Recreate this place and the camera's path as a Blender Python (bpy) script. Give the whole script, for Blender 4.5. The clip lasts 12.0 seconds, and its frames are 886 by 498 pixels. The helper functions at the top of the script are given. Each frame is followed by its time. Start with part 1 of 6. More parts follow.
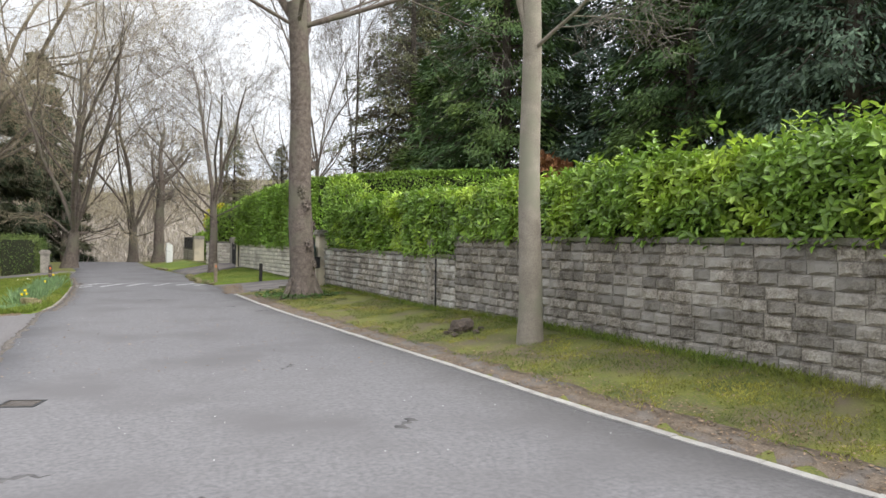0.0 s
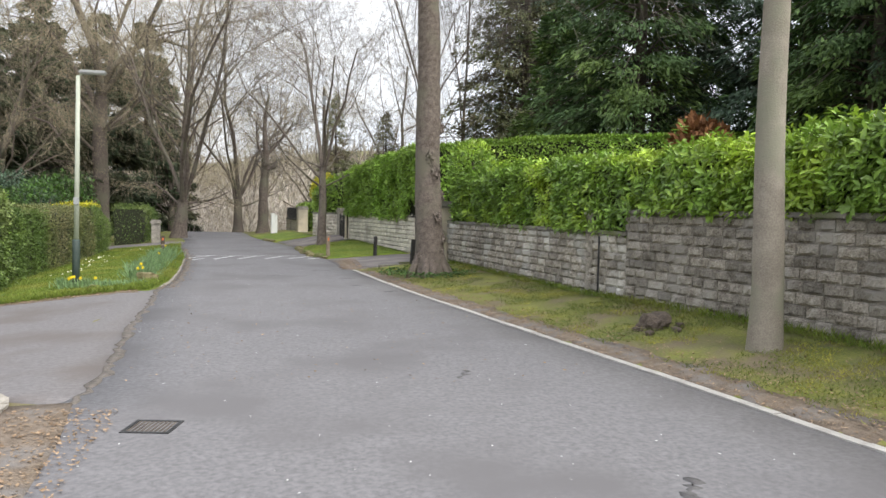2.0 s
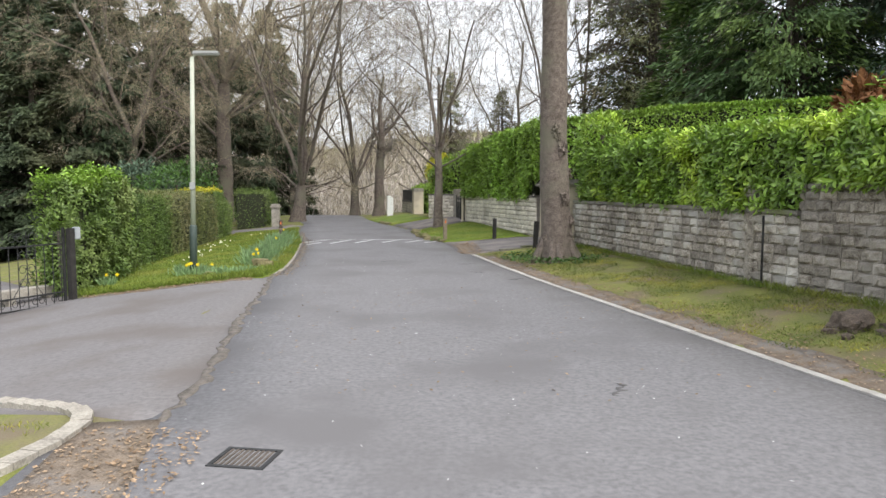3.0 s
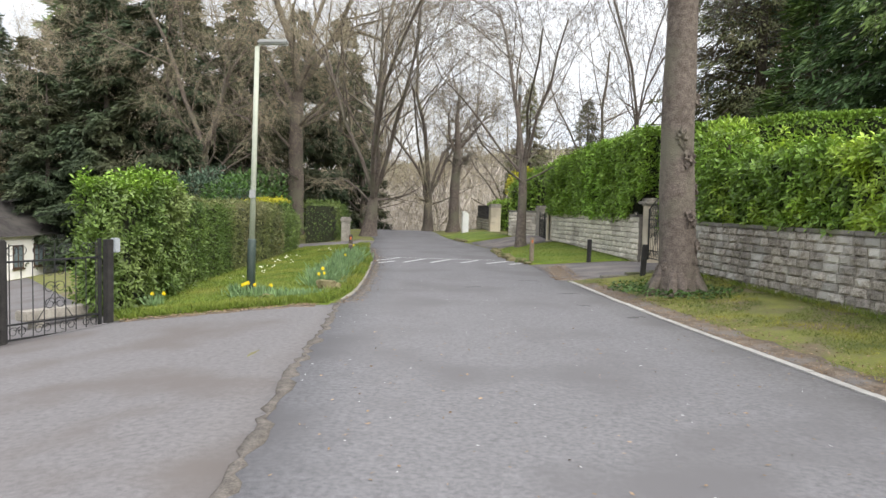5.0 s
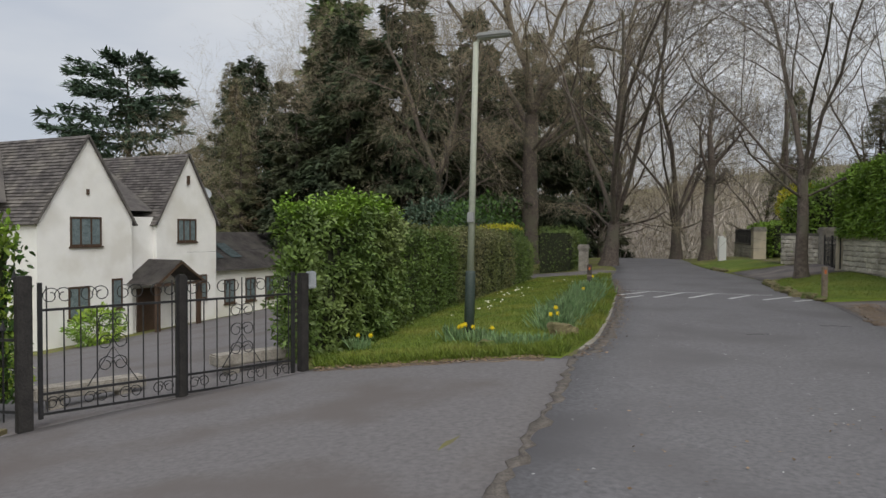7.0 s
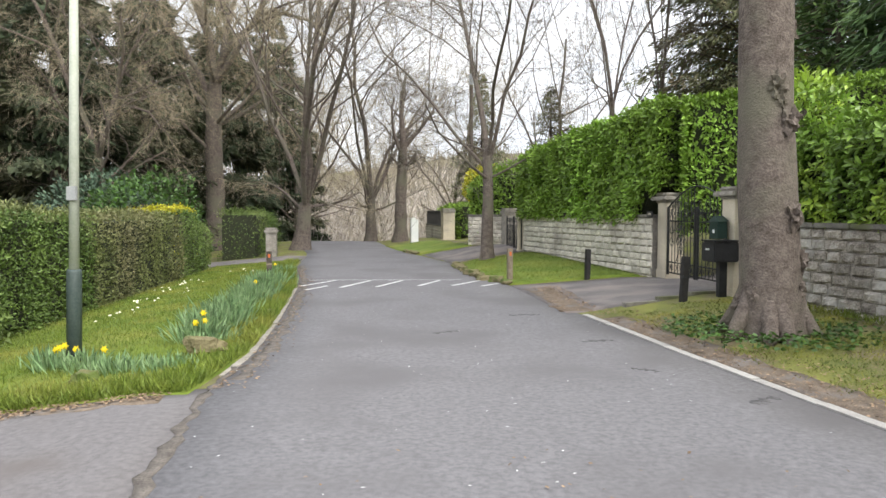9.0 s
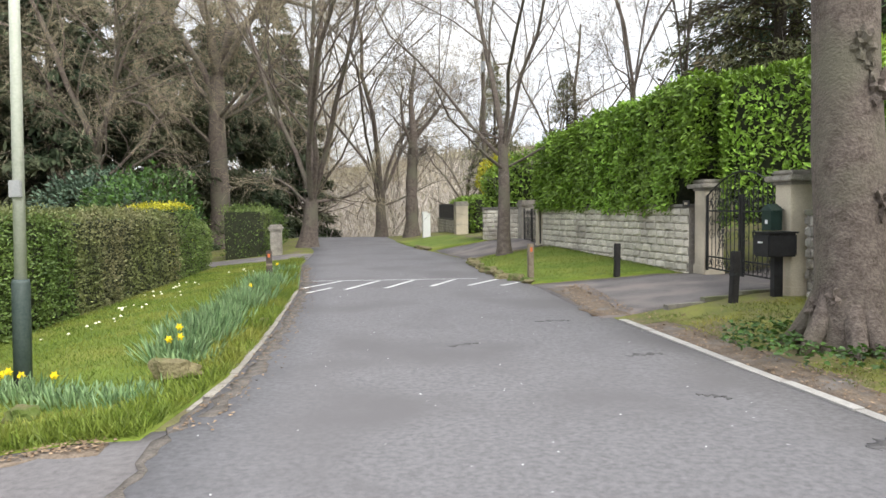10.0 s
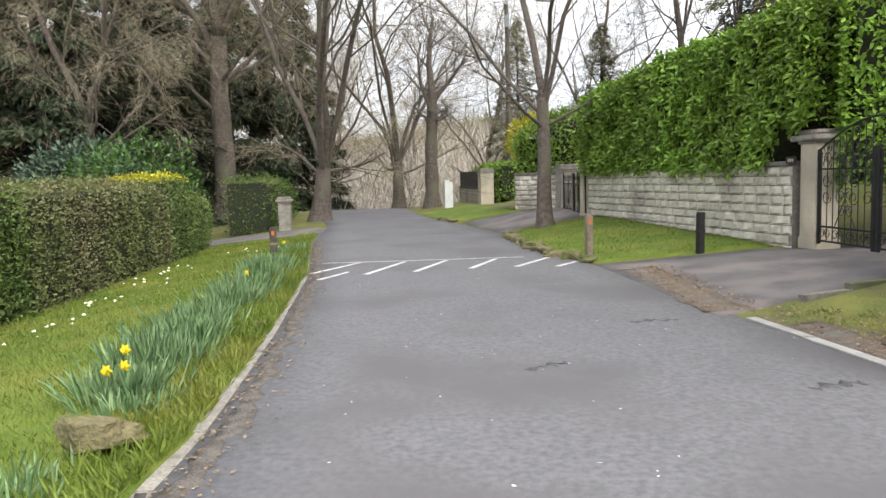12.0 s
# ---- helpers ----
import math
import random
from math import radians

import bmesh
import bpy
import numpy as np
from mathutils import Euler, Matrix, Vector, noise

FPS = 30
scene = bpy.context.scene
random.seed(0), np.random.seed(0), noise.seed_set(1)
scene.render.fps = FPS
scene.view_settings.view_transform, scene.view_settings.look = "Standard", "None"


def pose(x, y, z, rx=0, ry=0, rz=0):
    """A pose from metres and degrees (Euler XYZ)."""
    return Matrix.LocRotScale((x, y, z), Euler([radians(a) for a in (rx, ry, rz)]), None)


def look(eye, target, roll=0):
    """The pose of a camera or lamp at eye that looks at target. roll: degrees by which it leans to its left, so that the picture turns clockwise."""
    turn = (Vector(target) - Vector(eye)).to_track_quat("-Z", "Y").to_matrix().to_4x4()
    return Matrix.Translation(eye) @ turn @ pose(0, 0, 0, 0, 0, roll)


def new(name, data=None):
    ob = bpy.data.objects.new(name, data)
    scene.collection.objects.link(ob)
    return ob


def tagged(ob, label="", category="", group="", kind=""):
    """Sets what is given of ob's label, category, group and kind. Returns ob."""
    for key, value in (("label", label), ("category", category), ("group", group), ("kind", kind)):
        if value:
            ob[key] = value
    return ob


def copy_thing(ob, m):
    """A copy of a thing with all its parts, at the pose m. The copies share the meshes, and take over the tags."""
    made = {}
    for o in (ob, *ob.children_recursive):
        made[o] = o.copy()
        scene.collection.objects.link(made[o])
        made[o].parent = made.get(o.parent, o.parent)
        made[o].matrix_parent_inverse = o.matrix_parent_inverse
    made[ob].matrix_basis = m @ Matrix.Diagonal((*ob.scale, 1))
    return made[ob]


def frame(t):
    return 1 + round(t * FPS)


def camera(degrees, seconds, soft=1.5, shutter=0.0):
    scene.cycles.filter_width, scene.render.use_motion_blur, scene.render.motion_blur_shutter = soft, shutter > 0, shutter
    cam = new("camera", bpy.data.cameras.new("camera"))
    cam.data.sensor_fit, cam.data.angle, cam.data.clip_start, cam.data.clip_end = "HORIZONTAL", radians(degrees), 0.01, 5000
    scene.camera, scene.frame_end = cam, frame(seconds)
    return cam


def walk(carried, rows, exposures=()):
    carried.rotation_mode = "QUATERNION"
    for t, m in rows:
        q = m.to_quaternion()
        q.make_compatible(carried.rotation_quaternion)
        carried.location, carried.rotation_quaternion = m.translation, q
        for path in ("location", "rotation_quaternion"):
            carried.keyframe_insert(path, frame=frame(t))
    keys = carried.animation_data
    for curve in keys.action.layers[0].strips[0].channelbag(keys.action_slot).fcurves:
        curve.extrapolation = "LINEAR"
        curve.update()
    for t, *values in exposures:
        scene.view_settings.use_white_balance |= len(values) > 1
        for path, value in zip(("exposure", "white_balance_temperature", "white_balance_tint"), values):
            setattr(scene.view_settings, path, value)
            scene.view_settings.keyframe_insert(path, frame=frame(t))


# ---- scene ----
cam = camera(63.1, 12.0)
PATH = [
    (0, (1.123, 3.016, 1.847), (1.628, 4.95, 1.819), 0.7),
    (0.5, (0.852, 3.697, 1.882), (1.29, 5.648, 1.91), 0.5),
    (1, (0.553, 4.125, 1.868), (1.047, 6.062, 1.903), 2.4),
    (1.5, (0.355, 4.739, 1.921), (0.989, 6.636, 1.963), 3.0),
    (2, (0.25, 5.525, 1.858), (0.522, 7.504, 1.747), 1.1),
    (2.5, (0.22, 6.305, 1.812), (0.25, 8.298, 1.658), 0.5),
    (3, (0.13, 6.959, 1.829), (0.088, 8.952, 1.662), 0.1),
    (5, (-0.515, 9.53, 1.767), (-0.743, 11.513, 1.643), 1.4),
    (5.5, (-0.617, 10.235, 1.815), (-0.988, 12.2, 1.77), 0.4),
    (6, (-0.88, 10.892, 1.801), (-1.618, 12.751, 1.823), 0.6),
    (6.5, (-1.128, 11.657, 1.738), (-2.148, 13.378, 1.753), 0.3),
    (7, (-1.245, 12.353, 1.673), (-2.099, 14.161, 1.619), 0.2),
    (7.5, (-1.251, 13.068, 1.58), (-1.655, 15.023, 1.468), 0.4),
    (9.5, (-1.316, 15.77, 1.673), (-1.384, 17.767, 1.568), -0.0),
    (10, (-1.381, 16.514, 1.645), (-1.489, 18.507, 1.526), -0.9),
    (10.5, (-1.547, 17.253, 1.618), (-1.67, 19.246, 1.499), -1.4),
    (11, (-1.635, 17.973, 1.574), (-1.764, 19.964, 1.437), -1.8),
    (11.5, (-1.786, 18.643, 1.551), (-1.91, 20.631, 1.367), -1.9),
    (12, (-1.984, 19.233, 1.548), (-2.132, 21.218, 1.348), -1.9),
]
EXPOSURES = [(0.0, 0.86), (0.5, 0.81), (1.0, 0.46), (1.5, 0.81), (2.0, 0.86), (2.5, 0.89), (5.0, 0.91), (5.5, 0.38), (6.0, -0.25), (6.5, -0.4), (7.0, -0.27), (7.5, 0.33), (9.5, 1.06), (12.0, 1.01)]
walk(cam, [(t, look(eye, target, roll)) for t, eye, target, roll in PATH], EXPOSURES)

# ---------------- sky and light: bright overcast ----------------
world = bpy.data.worlds.new("overcast_sky")
scene.world = world
world.use_nodes = True
wn, wl = world.node_tree.nodes, world.node_tree.links
wn.clear()
w_out = wn.new("ShaderNodeOutputWorld")
w_bg = wn.new("ShaderNodeBackground")
w_sky = wn.new("ShaderNodeTexSky")
w_sky.sky_type, w_sky.sun_disc = "NISHITA", False
w_sky.sun_elevation, w_sky.sun_rotation = radians(46), radians(135)
w_dim = wn.new("ShaderNodeVectorMath")
w_dim.operation = "SCALE"
w_dim.inputs["Scale"].default_value = 0.09
w_co = wn.new("ShaderNodeTexCoord")
w_map = wn.new("ShaderNodeMapping")
w_map.inputs["Scale"].default_value = (1.0, 1.0, 3.2)
w_noise = wn.new("ShaderNodeTexNoise")
w_noise.inputs["Scale"].default_value, w_noise.inputs["Detail"].default_value = 2.3, 6.0
w_ramp = wn.new("ShaderNodeValToRGB")
w_ramp.color_ramp.elements[0].position, w_ramp.color_ramp.elements[0].color = 0.33, (0.66, 0.71, 0.80, 1)
w_ramp.color_ramp.elements[1].position, w_ramp.color_ramp.elements[1].color = 0.66, (0.89, 0.91, 0.94, 1)
w_mix = wn.new("ShaderNodeMix")
w_mix.data_type = "RGBA"
w_mix.inputs["Factor"].default_value = 0.9
wl.new(w_sky.outputs["Color"], w_dim.inputs[0])
wl.new(w_co.outputs["Generated"], w_map.inputs["Vector"])
wl.new(w_map.outputs["Vector"], w_noise.inputs["Vector"])
wl.new(w_noise.outputs["Fac"], w_ramp.inputs["Fac"])
wl.new(w_dim.outputs["Vector"], w_mix.inputs[6])
wl.new(w_ramp.outputs["Color"], w_mix.inputs[7])
wl.new(w_mix.outputs[2], w_bg.inputs["Color"])
w_bg.inputs["Strength"].default_value = 0.98
wl.new(w_bg.outputs["Background"], w_out.inputs["Surface"])
sun = new("sun", bpy.data.lights.new("sun", "SUN"))
sun.data.energy, sun.data.angle, sun.data.color = 3.0, radians(60), (1.0, 0.97, 0.92)
sun.matrix_world = look((27, -27, 40), (0, 0, 0))


# ---------------- materials ----------------
def mat(name, c1, c2, scale=6.0, rough=0.8, bump=0.3, fine=60.0, island=0.0, objvar=0.0, c3=None, big=0.6, metal=0.0, spec=0.4, trans=0.0):
    """Two colours blended by noise at two scales, with relief; c3 comes in as large patches."""
    m = bpy.data.materials.new(name)
    m.use_nodes = True
    n, l = m.node_tree.nodes, m.node_tree.links
    p = n["Principled BSDF"]
    co = n.new("ShaderNodeNewGeometry")
    na = n.new("ShaderNodeTexNoise")
    na.inputs["Scale"].default_value, na.inputs["Detail"].default_value = scale, 5.0
    nb = n.new("ShaderNodeTexNoise")
    nb.inputs["Scale"].default_value, nb.inputs["Detail"].default_value = fine, 3.0
    for q in (na, nb):
        l.new(co.outputs["Position"], q.inputs["Vector"])
    avg = n.new("ShaderNodeMath")
    avg.operation = "MULTIPLY_ADD"
    avg.inputs[1].default_value = 0.5
    l.new(nb.outputs["Fac"], avg.inputs[0])
    half = n.new("ShaderNodeMath")
    half.operation = "MULTIPLY"
    half.inputs[1].default_value = 0.5
    l.new(na.outputs["Fac"], half.inputs[0])
    l.new(half.outputs[0], avg.inputs[2])
    ramp = n.new("ShaderNodeValToRGB")
    ramp.color_ramp.elements[0].position, ramp.color_ramp.elements[1].position = 0.36, 0.64
    ramp.color_ramp.elements[0].color, ramp.color_ramp.elements[1].color = (*c1, 1), (*c2, 1)
    l.new(avg.outputs[0], ramp.inputs["Fac"])
    col = ramp.outputs["Color"]
    if c3:
        nc = n.new("ShaderNodeTexNoise")
        nc.inputs["Scale"].default_value, nc.inputs["Detail"].default_value = big, 4.0
        l.new(co.outputs["Position"], nc.inputs["Vector"])
        r3 = n.new("ShaderNodeValToRGB")
        r3.color_ramp.elements[0].position, r3.color_ramp.elements[1].position = 0.48, 0.66
        l.new(nc.outputs["Fac"], r3.inputs["Fac"])
        mx = n.new("ShaderNodeMix")
        mx.data_type = "RGBA"
        l.new(r3.outputs["Color"], mx.inputs["Factor"])
        l.new(col, mx.inputs[6])
        mx.inputs[7].default_value = (*c3, 1)
        col = mx.outputs[2]
    if island or objvar:
        hs = n.new("ShaderNodeHueSaturation")
        mr = n.new("ShaderNodeMapRange")
        v = island or objvar
        mr.inputs["To Min"].default_value, mr.inputs["To Max"].default_value = 1 - v, 1 + v
        if island:
            l.new(co.outputs["Random Per Island"], mr.inputs["Value"])
        else:
            oi = n.new("ShaderNodeObjectInfo")
            l.new(oi.outputs["Random"], mr.inputs["Value"])
        l.new(mr.outputs["Result"], hs.inputs["Value"])
        l.new(col, hs.inputs["Color"])
        col = hs.outputs["Color"]
    l.new(col, p.inputs["Base Color"])
    p.inputs["Roughness"].default_value, p.inputs["Metallic"].default_value = rough, metal
    p.inputs["Specular IOR Level"].default_value = spec
    if bump:
        b = n.new("ShaderNodeBump")
        b.inputs["Strength"].default_value, b.inputs["Distance"].default_value = bump, 0.03
        l.new(avg.outputs[0], b.inputs["Height"])
        l.new(b.outputs["Normal"], p.inputs["Normal"])
    if trans:
        out = n["Material Output"]
        tr = n.new("ShaderNodeBsdfTranslucent")
        l.new(col, tr.inputs["Color"])
        ms = n.new("ShaderNodeMixShader")
        ms.inputs["Fac"].default_value = trans
        l.new(p.outputs["BSDF"], ms.inputs[1])
        l.new(tr.outputs["BSDF"], ms.inputs[2])
        l.new(ms.outputs["Shader"], out.inputs["Surface"])
    return m


M_ASPHALT = mat("asphalt", (0.108, 0.104, 0.109), (0.205, 0.199, 0.206), 22, 0.86, 0.1, 150, c3=(0.128, 0.122, 0.126), big=0.55)
M_FORECOURT = mat("old_asphalt", (0.115, 0.107, 0.109), (0.195, 0.184, 0.186), 18, 0.88, 0.1, 130, c3=(0.128, 0.113, 0.108), big=0.7)
M_DRIVE = mat("drive_asphalt", (0.10, 0.09, 0.09), (0.19, 0.175, 0.17), 1.6, 0.9, 0.5, 60, c3=(0.22, 0.19, 0.175), big=0.8)
M_GROUND = mat("verge_soil_and_grass", (0.085, 0.105, 0.03), (0.22, 0.22, 0.05), 1.6, 0.95, 0.9, 38, c3=(0.155, 0.125, 0.08), big=1.1)
M_LAWN = mat("lawn", (0.081, 0.130, 0.015), (0.161, 0.220, 0.030), 2.4, 0.95, 0.7, 60, c3=(0.196, 0.220, 0.040), big=0.7)
M_DEBRIS = mat("leaf_debris", (0.10, 0.075, 0.055), (0.24, 0.19, 0.145), 7.0, 0.95, 0.9, 55, c3=(0.18, 0.165, 0.155), big=2.2)
M_KERB = mat("kerb_concrete", (0.281, 0.264, 0.246), (0.442, 0.425, 0.399), 5.0, 0.85, 0.4, 80, objvar=0.12)
M_PAINT = mat("worn_white_paint", (0.42, 0.42, 0.42), (0.80, 0.80, 0.78), 9.0, 0.7, 0.2, 70)
M_STONE = mat("rock_faced_stone", (0.11, 0.092, 0.074), (0.37, 0.335, 0.285), 9, 0.92, 0.9, 40, objvar=0.32, c3=(0.33, 0.305, 0.27), big=1.6)
M_STONE_LOW = mat("pale_weathered_stone", (0.14, 0.118, 0.095), (0.47, 0.425, 0.365), 9, 0.92, 0.9, 40, objvar=0.3, c3=(0.47, 0.45, 0.41), big=1.6)
M_STONE2 = mat("pale_stone", (0.440, 0.404, 0.331), (0.732, 0.684, 0.586), 6.0, 0.9, 0.7, 45, objvar=0.14, c3=(0.343, 0.305, 0.256), big=0.9)
M_STONE_J = mat("rock_faced_stone_joined", (0.11, 0.092, 0.074), (0.37, 0.335, 0.285), 9, 0.92, 0.9, 40, island=0.32, c3=(0.33, 0.305, 0.27), big=1.6)
M_MORTAR = mat("mortar", (0.17, 0.152, 0.13), (0.32, 0.29, 0.255), 12, 0.95, 0.5, 60)
M_COPING = mat("coping_stone", (0.12, 0.11, 0.10), (0.27, 0.25, 0.215), 6, 0.93, 0.6, 50, objvar=0.12, c3=(0.14, 0.15, 0.075), big=1.5)
M_SAND = mat("cream_sandstone", (0.50, 0.43, 0.32), (0.66, 0.59, 0.46), 3, 0.9, 0.3, 50, c3=(0.42, 0.37, 0.29), big=1.2)
M_CAP = mat("weathered_cap_stone", (0.20, 0.18, 0.155), (0.40, 0.37, 0.32), 6, 0.93, 0.5, 45)
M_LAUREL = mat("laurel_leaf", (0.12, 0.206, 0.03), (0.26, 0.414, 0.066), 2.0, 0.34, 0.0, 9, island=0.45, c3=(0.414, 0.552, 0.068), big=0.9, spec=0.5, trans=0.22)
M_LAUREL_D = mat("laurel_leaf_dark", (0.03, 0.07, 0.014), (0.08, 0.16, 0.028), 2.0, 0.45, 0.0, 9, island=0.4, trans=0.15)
M_CLIPPED = mat("clipped_laurel_leaf", (0.13, 0.225, 0.03), (0.27, 0.409, 0.06), 1.4, 0.4, 0.0, 9, island=0.45, c3=(0.277, 0.450, 0.066), big=0.6, trans=0.2)
M_PRIVET = mat("hedge_leaf", (0.065, 0.115, 0.026), (0.16, 0.235, 0.05), 1.3, 0.5, 0.0, 12, island=0.32, c3=(0.18, 0.23, 0.07), big=0.5, trans=0.15)
M_PRIVET_D = mat("hedge_leaf_dull", (0.10, 0.125, 0.04), (0.22, 0.24, 0.085), 1.3, 0.6, 0.0, 12, island=0.3, c3=(0.216, 0.203, 0.101), big=0.5, trans=0.15)
M_GOLD = mat("golden_leaf", (0.36, 0.36, 0.02), (0.55, 0.5, 0.04), 2, 0.5, 0.0, 9, island=0.3, trans=0.2)
# near-black filler colour that stands for the shade deep inside a hedge
M_CORE = mat("hedge_inner_shade", (0.019, 0.026, 0.013), (0.048, 0.051, 0.026), 9, 0.95, 0.5, 40)
M_CONIFER = mat("cypress_spray", (0.042, 0.086, 0.032), (0.111, 0.184, 0.060), 0.9, 0.7, 0.0, 7, island=0.45, c3=(0.147, 0.219, 0.054), big=0.35, trans=0.12)
M_CONIFER_D = mat("dark_fir_spray", (0.039, 0.070, 0.046), (0.098, 0.146, 0.090), 0.9, 0.7, 0.0, 7, island=0.45, trans=0.1)
M_CONIFER_O = mat("olive_cypress_spray", (0.078, 0.094, 0.040), (0.193, 0.195, 0.090), 0.9, 0.75, 0.0, 7, island=0.45, c3=(0.132, 0.101, 0.057), big=0.4, trans=0.12)
M_YEW = mat("dark_yew_spray", (0.029, 0.046, 0.024), (0.071, 0.098, 0.046), 0.9, 0.75, 0.0, 7, island=0.4, c3=(0.069, 0.073, 0.035), big=0.3, trans=0.1)
M_BARK = mat("grey_brown_bark", (0.07, 0.054, 0.045), (0.19, 0.155, 0.132), 9, 0.95, 1.0, 38, c3=(0.145, 0.132, 0.098), big=1.1)
M_BARK_P = mat("pale_smooth_bark", (0.185, 0.158, 0.128), (0.308, 0.273, 0.224), 4, 0.9, 0.5, 55, c3=(0.220, 0.211, 0.158), big=1.6)
M_BARK_D = mat("dark_bark", (0.05, 0.04, 0.033), (0.12, 0.10, 0.085), 7, 0.95, 0.7, 35)
M_TWIG = mat("twig", (0.10, 0.086, 0.075), (0.22, 0.195, 0.165), 3, 0.9, 0.0, 20)
M_TWIG_W = mat("warm_twig", (0.24, 0.20, 0.135), (0.43, 0.37, 0.26), 3, 0.9, 0.0, 20)
M_GRASS = mat("grass_blade", (0.084, 0.138, 0.015), (0.204, 0.255, 0.040), 1.5, 0.6, 0.0, 9, island=0.35, c3=(0.240, 0.245, 0.050), big=0.8, trans=0.25)
M_GRASS_R = mat("mossy_grass_blade", (0.085, 0.115, 0.022), (0.18, 0.205, 0.045), 1.5, 0.65, 0.0, 9, island=0.35, c3=(0.36, 0.33, 0.06), big=1.3, trans=0.2)
M_DAFF = mat("daffodil_leaf", (0.13, 0.235, 0.10), (0.31, 0.43, 0.21), 3, 0.5, 0.0, 12, island=0.3, trans=0.2)
M_PETAL = mat("yellow_petal", (0.80, 0.58, 0.01), (0.9, 0.72, 0.03), 9, 0.6, 0.0, 30, trans=0.2)
M_CREAMP = mat("cream_petal", (0.75, 0.74, 0.5), (0.85, 0.84, 0.65), 9, 0.6, 0.0, 30)
M_IRON = mat("black_painted_iron", (0.012, 0.012, 0.013), (0.03, 0.03, 0.032), 8, 0.45, 0.1, 60)
M_BLACKWOOD = mat("black_painted_wood", (0.012, 0.011, 0.011), (0.035, 0.032, 0.03), 8, 0.7, 0.4, 50)
M_WOOD = mat("weathered_post_wood", (0.16, 0.12, 0.085), (0.30, 0.25, 0.19), 8, 0.9, 0.6, 50)
M_LAMP = mat("pale_green_lamp_paint", (0.357, 0.383, 0.306), (0.468, 0.484, 0.408), 3, 0.55, 0.15, 40)
M_LAMPBASE = mat("dark_green_lamp_paint", (0.035, 0.055, 0.05), (0.07, 0.09, 0.08), 4, 0.55, 0.2, 40)
M_LAMPHEAD = mat("grey_lamp_plastic", (0.275, 0.281, 0.275), (0.341, 0.347, 0.341), 4, 0.5, 0.1, 40)
M_RENDER = mat("white_house_render", (0.78, 0.77, 0.74), (0.88, 0.87, 0.84), 1.5, 0.85, 0.3, 50, c3=(0.72, 0.70, 0.65), big=0.6)
M_ROOF = mat("brown_grey_roof_tile", (0.062, 0.056, 0.054), (0.15, 0.136, 0.13), 3, 0.9, 0.6, 30, island=0.35, c3=(0.158, 0.144, 0.130), big=1.0)
M_FRAME = mat("brown_window_frame", (0.05, 0.03, 0.02), (0.09, 0.055, 0.035), 8, 0.6, 0.2, 50)
M_CURTAIN = mat("grey_curtain", (0.10, 0.13, 0.14), (0.20, 0.25, 0.26), 5, 0.9, 0.2, 20)
M_BRICK = mat("red_brick", (0.33, 0.13, 0.065), (0.50, 0.24, 0.13), 6, 0.92, 0.5, 50, objvar=0.25)
M_BLUEBRICK = mat("blue_grey_brick", (0.07, 0.075, 0.075), (0.16, 0.165, 0.16), 6, 0.85, 0.5, 50, objvar=0.2)
M_WHITE = mat("white_painted_metal", (0.72, 0.72, 0.70), (0.82, 0.82, 0.80), 4, 0.6, 0.1, 50)
M_GREY = mat("grey_plastic", (0.25, 0.27, 0.29), (0.36, 0.38, 0.40), 6, 0.5, 0.1, 50)
M_GREENBOX = mat("dark_green_enamel", (0.012, 0.03, 0.025), (0.025, 0.05, 0.04), 6, 0.4, 0.1, 50)
M_ORANGE = mat("orange_reflector", (0.55, 0.12, 0.03), (0.65, 0.17, 0.05), 10, 0.35, 0.0, 60)
M_ROCK = mat("mossy_rock", (0.120, 0.102, 0.053), (0.232, 0.200, 0.105), 6, 0.95, 1.0, 40, c3=(0.080, 0.111, 0.022), big=3.0)
M_STUMP = mat("rotten_wood", (0.045, 0.035, 0.028), (0.16, 0.125, 0.10), 14, 0.95, 1.0, 60)
# far woods and twigs: distance haze is mixed into these pale colours
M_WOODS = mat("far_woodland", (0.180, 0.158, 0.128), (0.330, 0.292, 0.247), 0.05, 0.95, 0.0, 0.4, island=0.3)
M_FARTWIG = mat("haze_paled_far_twig", (0.336, 0.294, 0.259), (0.532, 0.476, 0.420), 0.3, 0.95, 0.0, 3, island=0.2)
M_RUST = mat("dead_brown_foliage", (0.16, 0.07, 0.03), (0.30, 0.14, 0.06), 3, 0.9, 0.0, 20, island=0.3)
M_SEAM = mat("seam_grit", (0.06, 0.052, 0.046), (0.185, 0.162, 0.142), 9, 0.95, 0.5, 60)
M_GLASS = bpy.data.materials.new("window_glass")
M_GLASS.use_nodes = True
_g = M_GLASS.node_tree.nodes["Principled BSDF"]
_g.inputs["Base Color"].default_value = (0.9, 0.95, 0.95, 1)
_g.inputs["Roughness"].default_value = 0.04
_g.inputs["Transmission Weight"].default_value = 1.0


# ---------------- mesh helpers ----------------
def mesh_of(name, verts, faces, material, smooth=False):
    me = bpy.data.meshes.new(name)
    me.from_pydata([tuple(v) for v in verts], [], [tuple(f) for f in faces])
    me.materials.append(material)
    if smooth:
        me.shade_smooth()
    me.update()
    return me


def put(name, me, parent=None, m=None, label="", category="", group="", kind=""):
    ob = new(name, me)
    if parent:
        ob.parent = parent
    if m is not None:
        ob.matrix_basis = m
    return tagged(ob, label, category, group, kind)


def part(name, bm, material, parent=None, label="", m=None, smooth=False):
    me = bpy.data.meshes.new(name)
    bm.to_mesh(me)
    bm.free()
    me.materials.append(material)
    if smooth:
        me.shade_smooth()
    return put(name, me, parent, m, label)


